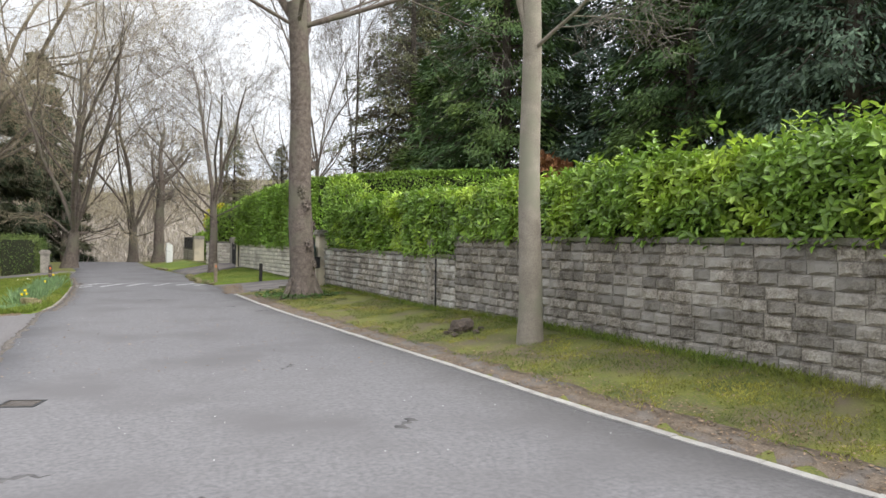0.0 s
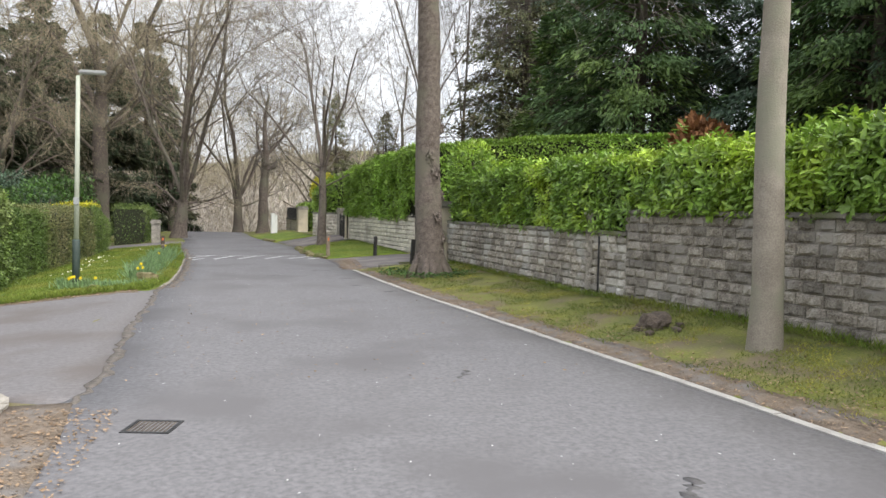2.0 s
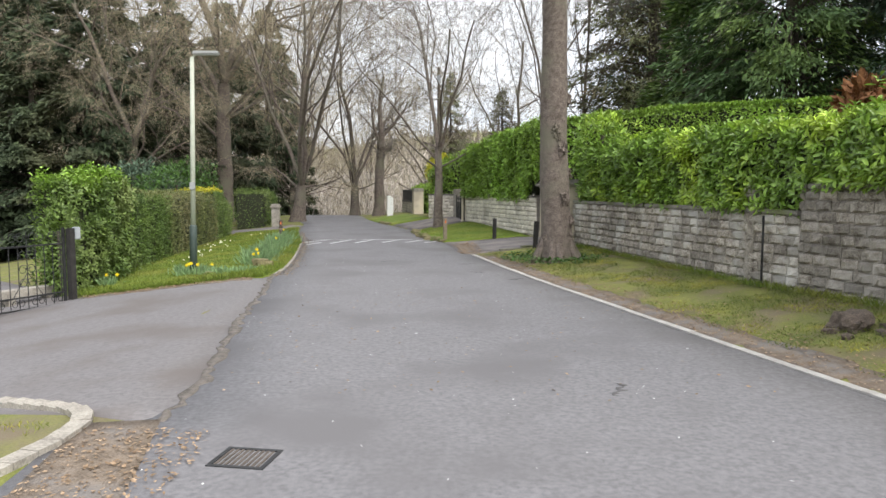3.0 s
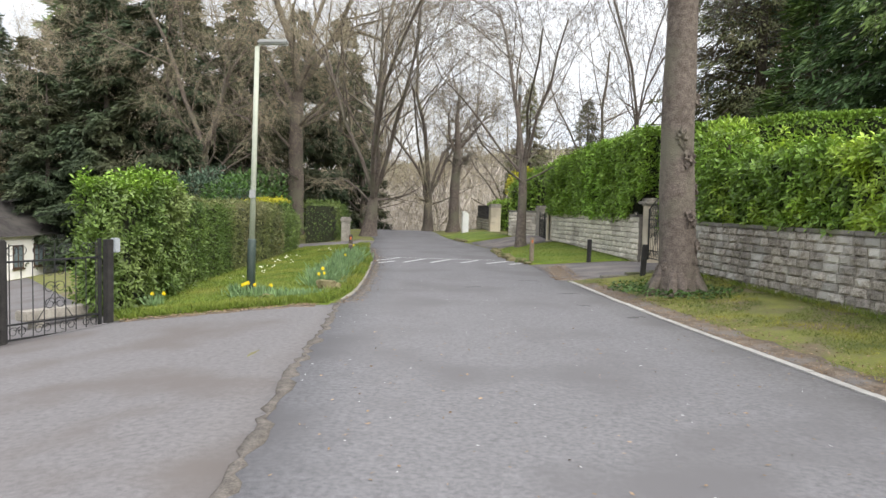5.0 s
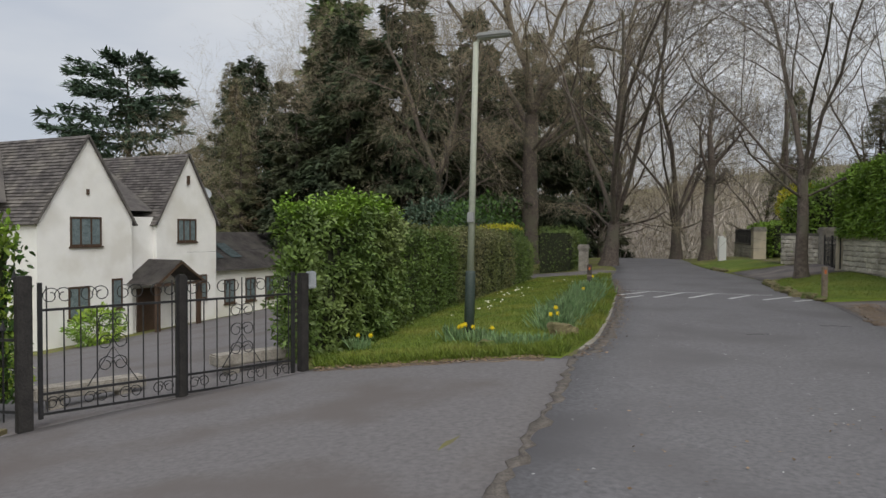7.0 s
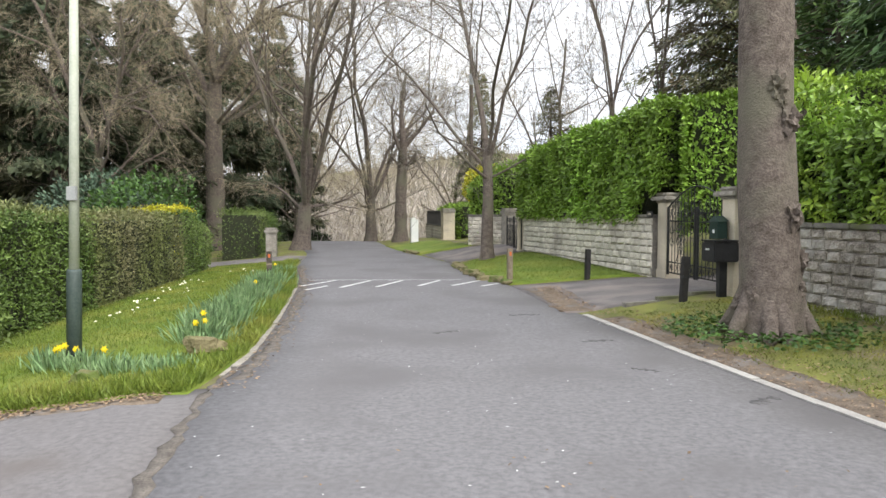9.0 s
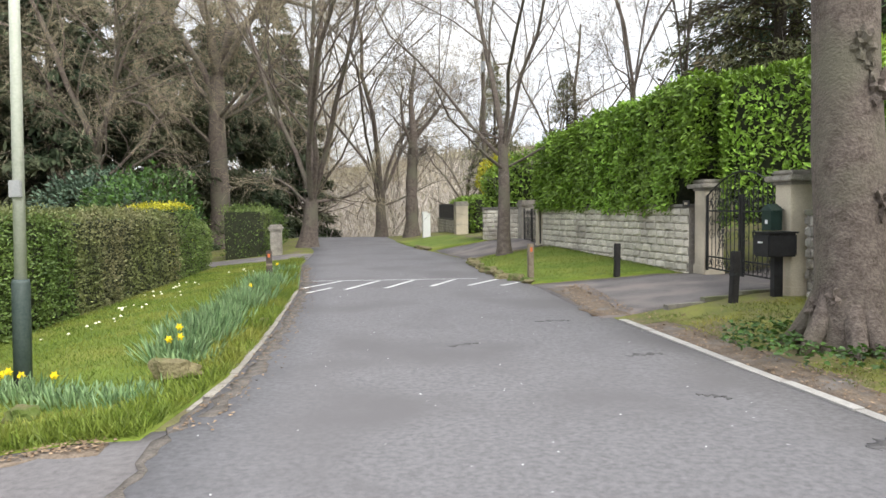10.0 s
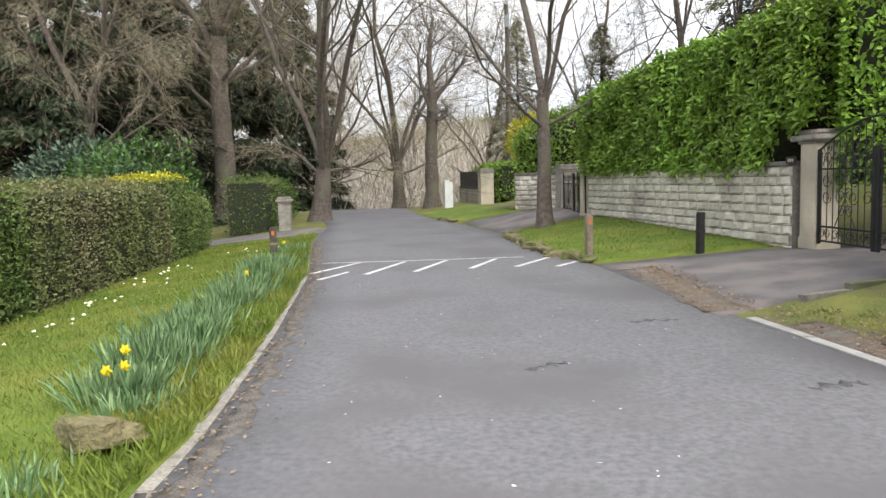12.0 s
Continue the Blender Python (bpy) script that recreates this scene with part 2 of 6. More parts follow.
def box(bm, x0, x1, y0, y1, z0, z1, bevel=0.0, m=None):
    r = bmesh.ops.create_cube(bm, size=1.0)
    vs = r["verts"]
    for v in vs:
        v.co = Vector((x0 + (v.co.x + 0.5) * (x1 - x0), y0 + (v.co.y + 0.5) * (y1 - y0), z0 + (v.co.z + 0.5) * (z1 - z0)))
    if bevel:
        es = list({e for v in vs for e in v.link_edges})
        r = bmesh.ops.bevel(bm, geom=es, offset=bevel, segments=2, affect="EDGES")
        vs = r["verts"]
    if m is not None:
        bmesh.ops.transform(bm, matrix=m, verts=list(vs))
    return bm


def tube(bm, pts, radii, sides=8, cap=True):
    """A round bar along pts."""
    rings = []
    pts = [Vector(p) for p in pts]
    for i, p in enumerate(pts):
        d = (pts[min(i + 1, len(pts) - 1)] - pts[max(i - 1, 0)]).normalized()
        a = d.orthogonal().normalized() if abs(d.z) < 0.99 else Vector((1, 0, 0))
        b = d.cross(a)
        r = radii[i] if isinstance(radii, (list, tuple)) else radii
        rings.append([bm.verts.new(p + r * (math.cos(2 * math.pi * k / sides) * a + math.sin(2 * math.pi * k / sides) * b)) for k in range(sides)])
    for u, v in zip(rings, rings[1:]):
        for k in range(sides):
            bm.faces.new((u[k], u[(k + 1) % sides], v[(k + 1) % sides], v[k]))
    if cap:
        bm.faces.new(list(reversed(rings[0])))
        bm.faces.new(rings[-1])
    return bm


def lathe(bm, profile, sides=16, x=0.0, y=0.0):
    rings = [[bm.verts.new((x + r * math.cos(2 * math.pi * k / sides), y + r * math.sin(2 * math.pi * k / sides), z)) for k in range(sides)] for r, z in profile]
    for u, v in zip(rings, rings[1:]):
        for k in range(sides):
            bm.faces.new((u[k], u[(k + 1) % sides], v[(k + 1) % sides], v[k]))
    bm.faces.new(list(reversed(rings[0])))
    bm.faces.new(rings[-1])
    return bm


def lerp_table(table, t):
    return float(np.interp(t, [a for a, _ in table], [b for _, b in table]))


# ---------------- the lie of the land ----------------
KERB_R = [(-12, 9.9), (0, 7.45), (7.2, 5.5), (9.6, 4.7), (13, 3.86), (16.6, 2.9), (18, 2.54), (20.7, 1.83), (23.2, 1.25), (25, 0.88), (26.7, 0.5), (31.3, -0.4), (35.5, -1.5), (38, -1.75), (43, -3.4), (50, -5.3), (60, -7.6), (120, -21)]
EDGE_L = [(-12, -1.2), (8, -2.3), (12, -2.75), (12.6, -2.2), (13.6, -2.26), (16.7, -2.87), (19.9, -3.36), (21.5, -3.68), (23.4, -3.8), (26.3, -4.25), (30.7, -5.05), (36.7, -6.5), (43.4, -7.7), (50, -9.6), (60, -12), (120, -25.5)]


def kerb_r(y):
    return lerp_table(KERB_R, y)


def edge_l(y):
    return lerp_table(EDGE_L, y)


def ground_z(x, y):
    z = 0.0
    e = x - kerb_r(y) - 0.15
    if e > 0:
        rise = lerp_table([(8, 0.2), (14, 0.17), (19, 0.095), (31, 0.09), (38, 0.18), (43, 0.2), (52, 0.1), (60, 0.08)], y)
        z += rise * min(e, 2.4) + 0.2 * max(0.0, min(e - 4.0, 6.0))
    e = edge_l(y) - 0.6 - x
    if e > 0:
        z -= 0.10 * min(e, 4.6) + 0.155 * max(0.0, min(e - 4.6, 15.0))
    if y > 56:
        z -= 0.08 * min(y - 56, 80)
    far = math.hypot(x, y)
    if far > 170:
        z += 0.13 * min(far - 170, 420) * (0.75 + 0.25 * math.sin(x * 0.011 + 1.0) + 0.1 * math.sin(y * 0.017 + x * 0.005))
    return z


def sheet(name, rows, material, lift, label, category, kind="structure"):
    """A paved strip: each row is a list of (x, y) from one edge to the other, laid on the land."""
    verts, faces, n = [], [], len(rows[0])
    for row in rows:
        verts += [(x, y, ground_z(x, y) + lift) for x, y in row]
    for i in range(len(rows) - 1):
        for j in range(n - 1):
            faces.append((i * n + j, i * n + j + 1, (i + 1) * n + j + 1, (i + 1) * n + j))
    rim = [j for j in range(n)] + [i * n + n - 1 for i in range(1, len(rows))] + [(len(rows) - 1) * n + j for j in range(n - 2, -1, -1)] + [i * n for i in range(len(rows) - 2, 0, -1)]
    n0 = len(verts)
    verts += [(verts[k][0], verts[k][1], verts[k][2] - 0.12) for k in rim]
    for a in range(len(rim)):
        b = (a + 1) % len(rim)
        faces.append((rim[a], n0 + a, n0 + b, rim[b]))
    return put(name, mesh_of(name, verts, faces, material, True), None, None, label, category, "", kind)


def blend_rows(a, b, n):
    """Rows across between two edge lines of equally many points."""
    return [[(p[0] + (q[0] - p[0]) * k / n, p[1] + (q[1] - p[1]) * k / n) for k in range(n + 1)] for p, q in zip(a, b)]


def along(line, n):
    """n+1 points evenly along a polyline."""
    pts = [Vector(p) for p in line]
    run = [0.0]
    for p, q in zip(pts, pts[1:]):
        run.append(run[-1] + (q - p).length)
    out = []
    for k in range(n + 1):
        s = run[-1] * k / n
        i = min(max(j for j in range(len(run)) if run[j] <= s + 1e-9), len(pts) - 2)
        f = (s - run[i]) / (run[i + 1] - run[i])
        out.append(tuple(pts[i].lerp(pts[i + 1], f)))
    return out


xs = sorted(set(np.round(np.concatenate([np.linspace(-24, 14, 96), np.linspace(-120, -24, 33), np.linspace(14, 120, 36), np.linspace(-1800, -120, 40), np.linspace(120, 1800, 40)]), 3)))
ys = sorted(set(np.round(np.concatenate([np.linspace(-6, 64, 141), np.linspace(-200, -6, 20), np.linspace(64, 260, 60), np.linspace(260, 1900, 50)]), 3)))
gv = [(x, y, ground_z(x, y)) for y in ys for x in xs]
nx = len(xs)
gf = [(j * nx + i, j * nx + i + 1, (j + 1) * nx + i + 1, (j + 1) * nx + i) for j in range(len(ys) - 1) for i in range(nx - 1)]
put("ground", mesh_of("ground", gv, gf, M_GROUND, True), None, None, "mossy grass and bare soil verge sloping beside the lane", "ground", "", "structure")

yy = np.concatenate([np.linspace(-12, 60, 145), np.linspace(61, 118, 58)])
sheet("road", [[(edge_l(y) + (kerb_r(y) - edge_l(y)) * k / 6, y) for k in range(7)] for y in yy], M_ASPHALT, 0.014, "grey worn asphalt lane with fine pale chippings", "road")
SEAM = [(-2.2, 12.4), (-2.26, 13.6), (-2.87, 16.7), (-3.36, 19.9), (-3.68, 21.5)]
GATE_A, GATE_B = Vector((-8.6, 17.4)), Vector((-7.3, 20.6))
sheet("forecourt", blend_rows(along([(-2.0, 12.3), *SEAM[1:], (-3.62, 21.7)], 24), along([(-11.5, 15.4), (-10.0, 16.75), (-8.65, 17.3), (-7.25, 20.75)], 24), 12), M_FORECOURT, 0.008, "pale grey asphalt forecourt before the iron gates", "forecourt")
sheet("gravel_court", blend_rows(along([(-9.4, 15.5), (-8.6, 17.4), (-7.25, 20.6)], 14), along([(-24.2, 25), (-24.6, 32), (-24.6, 42)], 14), 14), M_FORECOURT, 0.012, "grey drive sloping down to the white house", "driveway")
sheet("right_driveway", blend_rows(along([(0.3, 26.8), (1.2, 27.3), (3.3, 28.3), (7.5, 29.2)], 16), along([(-0.35, 31.2), (0.9, 31.1), (2.9, 31.0), (7.5, 31.2)], 16), 8), M_DRIVE, 0.02, "stained asphalt driveway entry with leaf litter", "driveway")
sheet("far_driveway", blend_rows(along([(-1.9, 38.6), (-0.6, 38.7), (1.2, 38.2)], 8), along([(-3.1, 42.6), (-1.2, 42.3), (0.6, 41.2)], 8), 6), M_DRIVE, 0.02, "asphalt driveway entry beyond the lawn island", "driveway")
sheet("left_far_driveway", blend_rows(along([(-6.9, 39.0), (-9, 39.6), (-13, 40)], 8), along([(-7.4, 42.0), (-9.4, 42.4), (-13, 43)], 8), 6), M_DRIVE, 0.02, "asphalt side entry beyond the hedge", "driveway")
LAWN_IN = [(-3.84, 21.45), (-3.87, 23.4), (-4.31, 26.3), (-5.11, 30.7), (-6.6, 36.7), (-6.95, 38.8)]
LAWN_OUT = [(-7.2, 20.8), (-8.4, 23.0), (-8.8, 27), (-9.1, 31), (-9.6, 36), (-9.9, 39.4)]
sheet("lawn_verge", blend_rows(along(LAWN_IN, 60), along(LAWN_OUT, 60), 14), M_LAWN, 0.018, "bright green mown grass verge with daffodils", "grass")
ISLAND_A = [(-0.35, 31.45), (-0.9, 32.6), (-1.42, 35.2), (-1.68, 37.3), (-1.2, 38.3)]
ISLAND_B = [(2.5, 31.25), (2.3, 32.2), (1.6, 34.5), (0.95, 36.6), (0.6, 37.8)]
sheet("lawn_island", blend_rows(along(ISLAND_A, 24), along(ISLAND_B, 24), 10), M_LAWN, 0.035, "mown green lawn patch below the stone wall", "grass")
sheet("far_lawn", blend_rows(along([(-3.3, 43.0), (-4.4, 46), (-5.4, 50)], 10), along([(-1.2, 42.6), (-2.2, 47), (-3.2, 51)], 10), 6), M_LAWN, 0.03, "small green grass patch by the far drive", "grass")


def wobble_strip(line, n, w0, w1, seed):
    rnd = random.Random(seed)
    a, b = [], []
    pts = along(line, n)
    for i, p in enumerate(pts):
        q = pts[min(i + 1, n)] if i < n else p
        o = pts[max(i - 1, 0)]
        d = (Vector(q) - Vector(o)).normalized()
        nrm = Vector((-d.y, d.x))
        a.append(tuple(Vector(p) + nrm * (w0 + rnd.uniform(-0.05, 0.05))))
        b.append(tuple(Vector(p) - nrm * (w1 + rnd.uniform(-0.06, 0.06))))
    return blend_rows(a, b, 2)


sheet("seam_strip", wobble_strip(SEAM + [(-3.75, 22.6)], 70, 0.05, 0.04, 3), M_SEAM, 0.0165, "broken gritty seam between lane and forecourt", "joint")
sheet("verge_litter", wobble_strip([(-4.0, 21.25), (-5.4, 21.0), (-7.1, 20.6)], 24, 0.10, 0.1, 5), M_DEBRIS, 0.014, "brown leaf litter along the grass edge", "litter")
sheet("kerb_litter", wobble_strip([(kerb_r(y) + 0.34, y) for y in np.linspace(5, 26.3, 40)], 90, 0.24, 0.22, 6), M_DEBRIS, 0.012, "trodden soil and dead leaves behind the kerb", "litter")
sheet("drive_litter", wobble_strip([(0.4, 27.0), (0.3, 28.6), (0.1, 30.4)], 16, 0.22, 0.3, 8), M_DEBRIS, 0.03, "dead leaves swept against the drive mouth", "litter")
sheet("gutter_litter", wobble_strip([(edge_l(y) + 0.12, y) for y in np.linspace(22, 37, 30)], 90, 0.06, 0.1, 9), M_SEAM, 0.0165, "grit lying along the lane edge", "litter")
sheet("left_soil", blend_rows(along([(-2.75, 12.35), (-2.6, 11.4), (-2.3, 9.8)], 10), along([(-2.2, 12.45), (-1.9, 11.3), (-1.6, 9.6)], 10), 4), M_DEBRIS, 0.019, "brown leaf litter around the drain", "litter")


# worn hollows and old patches in the lane
M_PATCH = mat("dark_tar_patch", (0.065, 0.062, 0.063), (0.125, 0.12, 0.122), 14, 0.85, 0.3, 90)
for k, (x, y, l, w, a) in enumerate([(0.35, 24.3, 0.42, 0.07, 20), (0.55, 22.6, 0.3, 0.06, -30), (-0.4, 26.6, 0.5, 0.05, 5), (1.3, 21.4, 0.36, 0.07, 40), (2.6, 10.0, 0.4, 0.08, 60), (-0.6, 9.0, 0.5, 0.06, 10), (0.9, 8.2, 0.35, 0.05, -20), (-1.6, 24.9, 0.4, 0.05, 35), (1.6, 13.4, 0.4, 0.05, 70)]):
    sheet("tar_patch", wobble_strip([(x - l / 2 * math.cos(radians(a)), y - l / 2 * math.sin(radians(a))), (x, y + 0.03), (x + l / 2 * math.cos(radians(a)), y + l / 2 * math.sin(radians(a)))], 12, w * 0.5, w * 0.5, 30 + k), M_PATCH, 0.0165, "dark worn hollow in the lane asphalt", "patch")


# ---------------- kerbs, markings, drain ----------------
def kerb_run(name, line, piece, w, h, material, label):
    run = put(name, None, None, None, label, "kerb", "", "structure")
    pts = along(line, max(2, int(sum((Vector(q) - Vector(p)).length for p, q in zip(line, line[1:])) / piece)))
    bm = bmesh.new()
    box(bm, -0.5, 0.5, -w / 2, w / 2, -0.12, h)
    me = bpy.data.meshes.new("kerbstone")
    bm.to_mesh(me)
    bm.free()
    me.materials.append(material)
    rnd = random.Random(4)
    for p, q in zip(pts, pts[1:]):
        d = Vector(q) - Vector(p)
        ob = put("kerbstone", me, run, pose((p[0] + q[0]) / 2, (p[1] + q[1]) / 2, ground_z((p[0] + q[0]) / 2, (p[1] + q[1]) / 2) + rnd.uniform(-0.006, 0.006), 0, 0, math.degrees(math.atan2(d.y, d.x)) + rnd.uniform(-0.6, 0.6)))
        ob.scale = (d.length - 0.008, 1, 1)
    return run


kerb_run("kerb_right", [(kerb_r(y) + 0.03, y) for y in np.linspace(2, 26.6, 40)], 0.9, 0.11, 0.03, M_KERB, "pale concrete edging kerb along the lane")
kerb_run("kerb_left", [(edge_l(y) - 0.042, y) for y in np.linspace(22.2, 30.5, 18)], 0.42, 0.09, 0.018, M_CAP, "worn pale edging kerb beside the grass verge")
kerb_run("drive_kerb", [(1.3, 27.2), (2.2, 27.65), (3.2, 28.1)], 0.6, 0.1, 0.05, M_COPING, "weathered stone edging beside the driveway")
kerb_run("corner_kerb", [(-4.6, 13.45), (-3.86, 13.15), (-3.2, 12.85), (-2.9, 12.62), (-2.76, 12.3), (-2.74, 11.9), (-2.83, 11.4), (-2.95, 10.8)], 0.22, 0.15, 0.05, M_CAP, "rounded corner of small pale granite setts")

lines = put("hump_marking", None, None, None, "worn white slanting road hump markings", "marking", "", "structure")
for x0, y0, x1, y1 in [(-4.74, 30.15, -4.45, 31.0), (-5.05, 30.9, -4.5, 32.3), (-4.1, 30.65, -3.66, 32.3), (-3.32, 30.85, -2.9, 32.35), (-2.42, 31.1, -2.0, 32.4), (-1.66, 31.2, -1.05, 32.4), (-1.0, 31.1, -0.62, 31.7)]:
    d = Vector((x1 - x0, y1 - y0)).normalized()
    nrm = Vector((-d.y, d.x)) * 0.055
    vs = [(x0 - nrm.x, y0 - nrm.y), (x0 + nrm.x, y0 + nrm.y), (x1 + nrm.x * 0.7, y1 + nrm.y * 0.7), (x1 - nrm.x * 0.7, y1 - nrm.y * 0.7)]
    put("painted_stripe", mesh_of("painted_stripe", [(x, y, 0.019) for x, y in vs], [(0, 3, 2, 1)], M_PAINT), lines)
vs = [(-5.2, 32.3), (-1.5, 32.55), (-1.5, 32.6), (-5.2, 32.36)]
put("painted_stripe", mesh_of("painted_stripe", [(x, y, 0.019) for x, y in vs], [(0, 1, 2, 3)], M_PAINT), lines)

drain = put("drain_grate", None, None, pose(-1.3, 11.66, 0.016, 0, 0, -8), "dark iron slotted road drain grate set in asphalt", "drain")
bm = bmesh.new()
for a in ((-0.25, 0.25, -0.22, -0.18), (-0.25, 0.25, 0.18, 0.22), (-0.25, -0.21, -0.18, 0.18), (0.21, 0.25, -0.18, 0.18)):
    box(bm, a[0], a[1], a[2], a[3], -0.03, 0.006)
part("frame", bm, M_IRON, drain)
for k in range(9):
    bm = bmesh.new()
    box(bm, -0.2 + k * 0.046, -0.178 + k * 0.046, -0.18, 0.18, -0.03, 0.004)
    part("bar", bm, M_BARK_D, drain)
bm = bmesh.new()
box(bm, -0.21, 0.21, -0.18, 0.18, -0.06, -0.012)
part("pit", bm, M_IRON, drain)
drain.scale = (0.8, 0.8, 0.8)


# ---------------- stone walls ----------------
def block_mesh(w, h, seed, material):
    """A rock-faced block: a margin at the joints and a rough swelling front towards -y."""
    rnd = random.Random(seed)
    nu, nv = 4, 3
    verts, faces = [], []
    for j in range(nv + 1):
        for i in range(nu + 1):
            u, v = i / nu, j / nv
            edge = i in (0, nu) or j in (0, nv)
            out = 0.0 if edge else rnd.uniform(0.025, 0.06)
            su = u if i in (0, nu) else u + rnd.uniform(-0.05, 0.05) + (0.13 if i == 1 else -0.13 if i == nu - 1 else 0) * 0.8
            verts.append(((su - 0.5) * w, -out, (v if j in (0, nv) else v + (-0.2 if j == 1 else 0.2) * 0.5 + rnd.uniform(-0.04, 0.04)) * h))
    for j in range(nv):
        for i in range(nu):
            a = j * (nu + 1) + i
            faces.append((a, a + 1, a + nu + 2, a + nu + 1))
    n0 = len(verts)
    verts += [(-w / 2, 0.05, 0), (w / 2, 0.05, 0), (w / 2, 0.05, h), (-w / 2, 0.05, h)]
    b, t = [k for k in range(nu + 1)], [nv * (nu + 1) + k for k in range(nu + 1)]
    faces.append(tuple(reversed(b)) + (n0, n0 + 1))
    faces.append(tuple(t) + (n0 + 2, n0 + 3))
    faces.append(tuple([j * (nu + 1) for j in range(nv, -1, -1)] + [n0, n0 + 3])[::-1])
    faces.append(tuple([j * (nu + 1) + nu for j in range(nv + 1)] + [n0 + 2, n0 + 1])[::-1])
    return verts, faces


BLOCK_W, BLOCK_H = 0.33, 0.16
BLOCKS = [block_mesh(BLOCK_W, BLOCK_H - 0.012, s, M_STONE) for s in range(8)]
BLOCK_MESHES = {}


def block_data(k, material):
    key = (k, material.name)
    if key not in BLOCK_MESHES:
        BLOCK_MESHES[key] = mesh_of("block", BLOCKS[k][0], BLOCKS[k][1], material)
    return BLOCK_MESHES[key]


def stone_wall(name, p, q, top, thick, material, label, loose_from=1e9, coping=True, loose_to=0.0):
    """A wall from p to q whose rough face looks to the lane; blocks outside loose_to to loose_from along p to q are joined."""
    p, q = Vector(p), Vector(q)
    d = (q - p).normalized()
    length = (q - p).length
    ang = math.degrees(math.atan2(d.y, d.x))
    root = put(name, None, None, pose(p.x, p.y, 0, 0, 0, ang), label, "wall", "", "structure")
    face = 1.0
    lows = [ground_z(*(p + d * s)) for s in np.linspace(0, length, 12)]
    low = min(lows) - 0.25
    bm = bmesh.new()
    box(bm, 0, length, -thick, -0.012, low, top - 0.002)
    part("core", bm, M_MORTAR, root)
    rnd = random.Random(len(name))
    courses = int((top - low) / BLOCK_H) + 1
    jv, jf = [], []
    for c in range(courses):
        z = top - (c + 1) * BLOCK_H
        s = -rnd.uniform(0, 0.35)
        while s < length:
            w = rnd.choice((0.27, 0.32, 0.37, 0.44))
            a, b = max(s, 0.0), min(s + w, length)
            s += w
            if b - a < 0.06:
                continue
            g = ground_z(*(p + d * ((a + b) / 2)))
            if z + BLOCK_H < g - 0.02:
                continue
            k = rnd.randrange(8)
            sc = (b - a - 0.012) / BLOCK_W
            mid = (a + b) / 2
            if loose_to <= mid < loose_from:
                ob = put("block", block_data(k, material), root, pose(mid, rnd.uniform(-0.004, 0.006), z, 0, 0, 180))
                ob.scale = (sc, 1, 1)
            else:
                n0 = len(jv)
                jv += [(mid - v[0] * sc, -v[1] + rnd.uniform(-0.001, 0.001), z + v[2]) for v in BLOCKS[k][0]]
                jf += [tuple(i + n0 for i in f) for f in BLOCKS[k][1]]
    if jv:
        put("masonry", mesh_of("masonry", jv, jf, M_STONE_J if material is M_STONE else material), root, None, "", "", "", "stuff")
    if coping:
        s = 0.0
        while s < length - 0.05:
            w = min(rnd.choice((0.9, 1.1, 0.75)), length - s)
            bm = bmesh.new()
            box(bm, s + 0.004, s + w - 0.004, -thick - 0.03, 0.06, top, top + 0.075 + rnd.uniform(-0.006, 0.006), 0.012)
            part("coping_stone", bm, M_COPING, root)
            s += w
    return root


# the face of each wall looks to the lane (to its own +y), so runs go from the near end to the far end
STEP, PIER, GATE_R, GATE_L, WALL_END = (5.33, 18.04), (5.08, 19.3), (3.42, 27.45), (2.74, 31.15), (0.46, 38.45)
stone_wall("wall_high", (8.05, 4.0), STEP, 1.83, 0.4, M_STONE, "tall rock-faced grey-brown stone garden wall", 99, True, 6.0)
stone_wall("wall_low", STEP, GATE_R, 1.43, 0.4, M_STONE_LOW, "lower rock-faced pale grey stone garden wall", 99)
stone_wall("wall_island", GATE_L, WALL_END, 1.54, 0.4, M_STONE2, "pale rock-faced stone wall beside the drive", 99)


def stone_pier(x, y, z0, top, w, turn, material, label, cap=0.12, big=True):
    p = put("gate_pier", None, None, pose(x, y, z0, 0, 0, turn), label, "pier")
    h = top - z0
    bm = bmesh.new()
    box(bm, -w / 2, w / 2, -w / 2, w / 2, -0.3, h - 0.2, 0.012)
    part("shaft", bm, material, p)
    bm = bmesh.new()
    box(bm, -w / 2 - 0.02, w / 2 + 0.02, -w / 2 - 0.02, w / 2 + 0.02, -0.3, 0.16, 0.012)
    part("plinth", bm, material, p)
    bm = bmesh.new()
    box(bm, -w / 2 - 0.03, w / 2 + 0.03, -w / 2 - 0.03, w / 2 + 0.03, h - 0.22, h - 0.17, 0.012)
    box(bm, -w / 2 - cap, w / 2 + cap, -w / 2 - cap, w / 2 + cap, h - 0.168, h - 0.08, 0.02)
    box(bm, -w / 2 - cap * 0.4, w / 2 + cap * 0.4, -w / 2 - cap * 0.4, w / 2 + cap * 0.4, h - 0.079, h, 0.03)
    part("cap", bm, M_CAP, p, "weathered moulded cap stone")
    return p


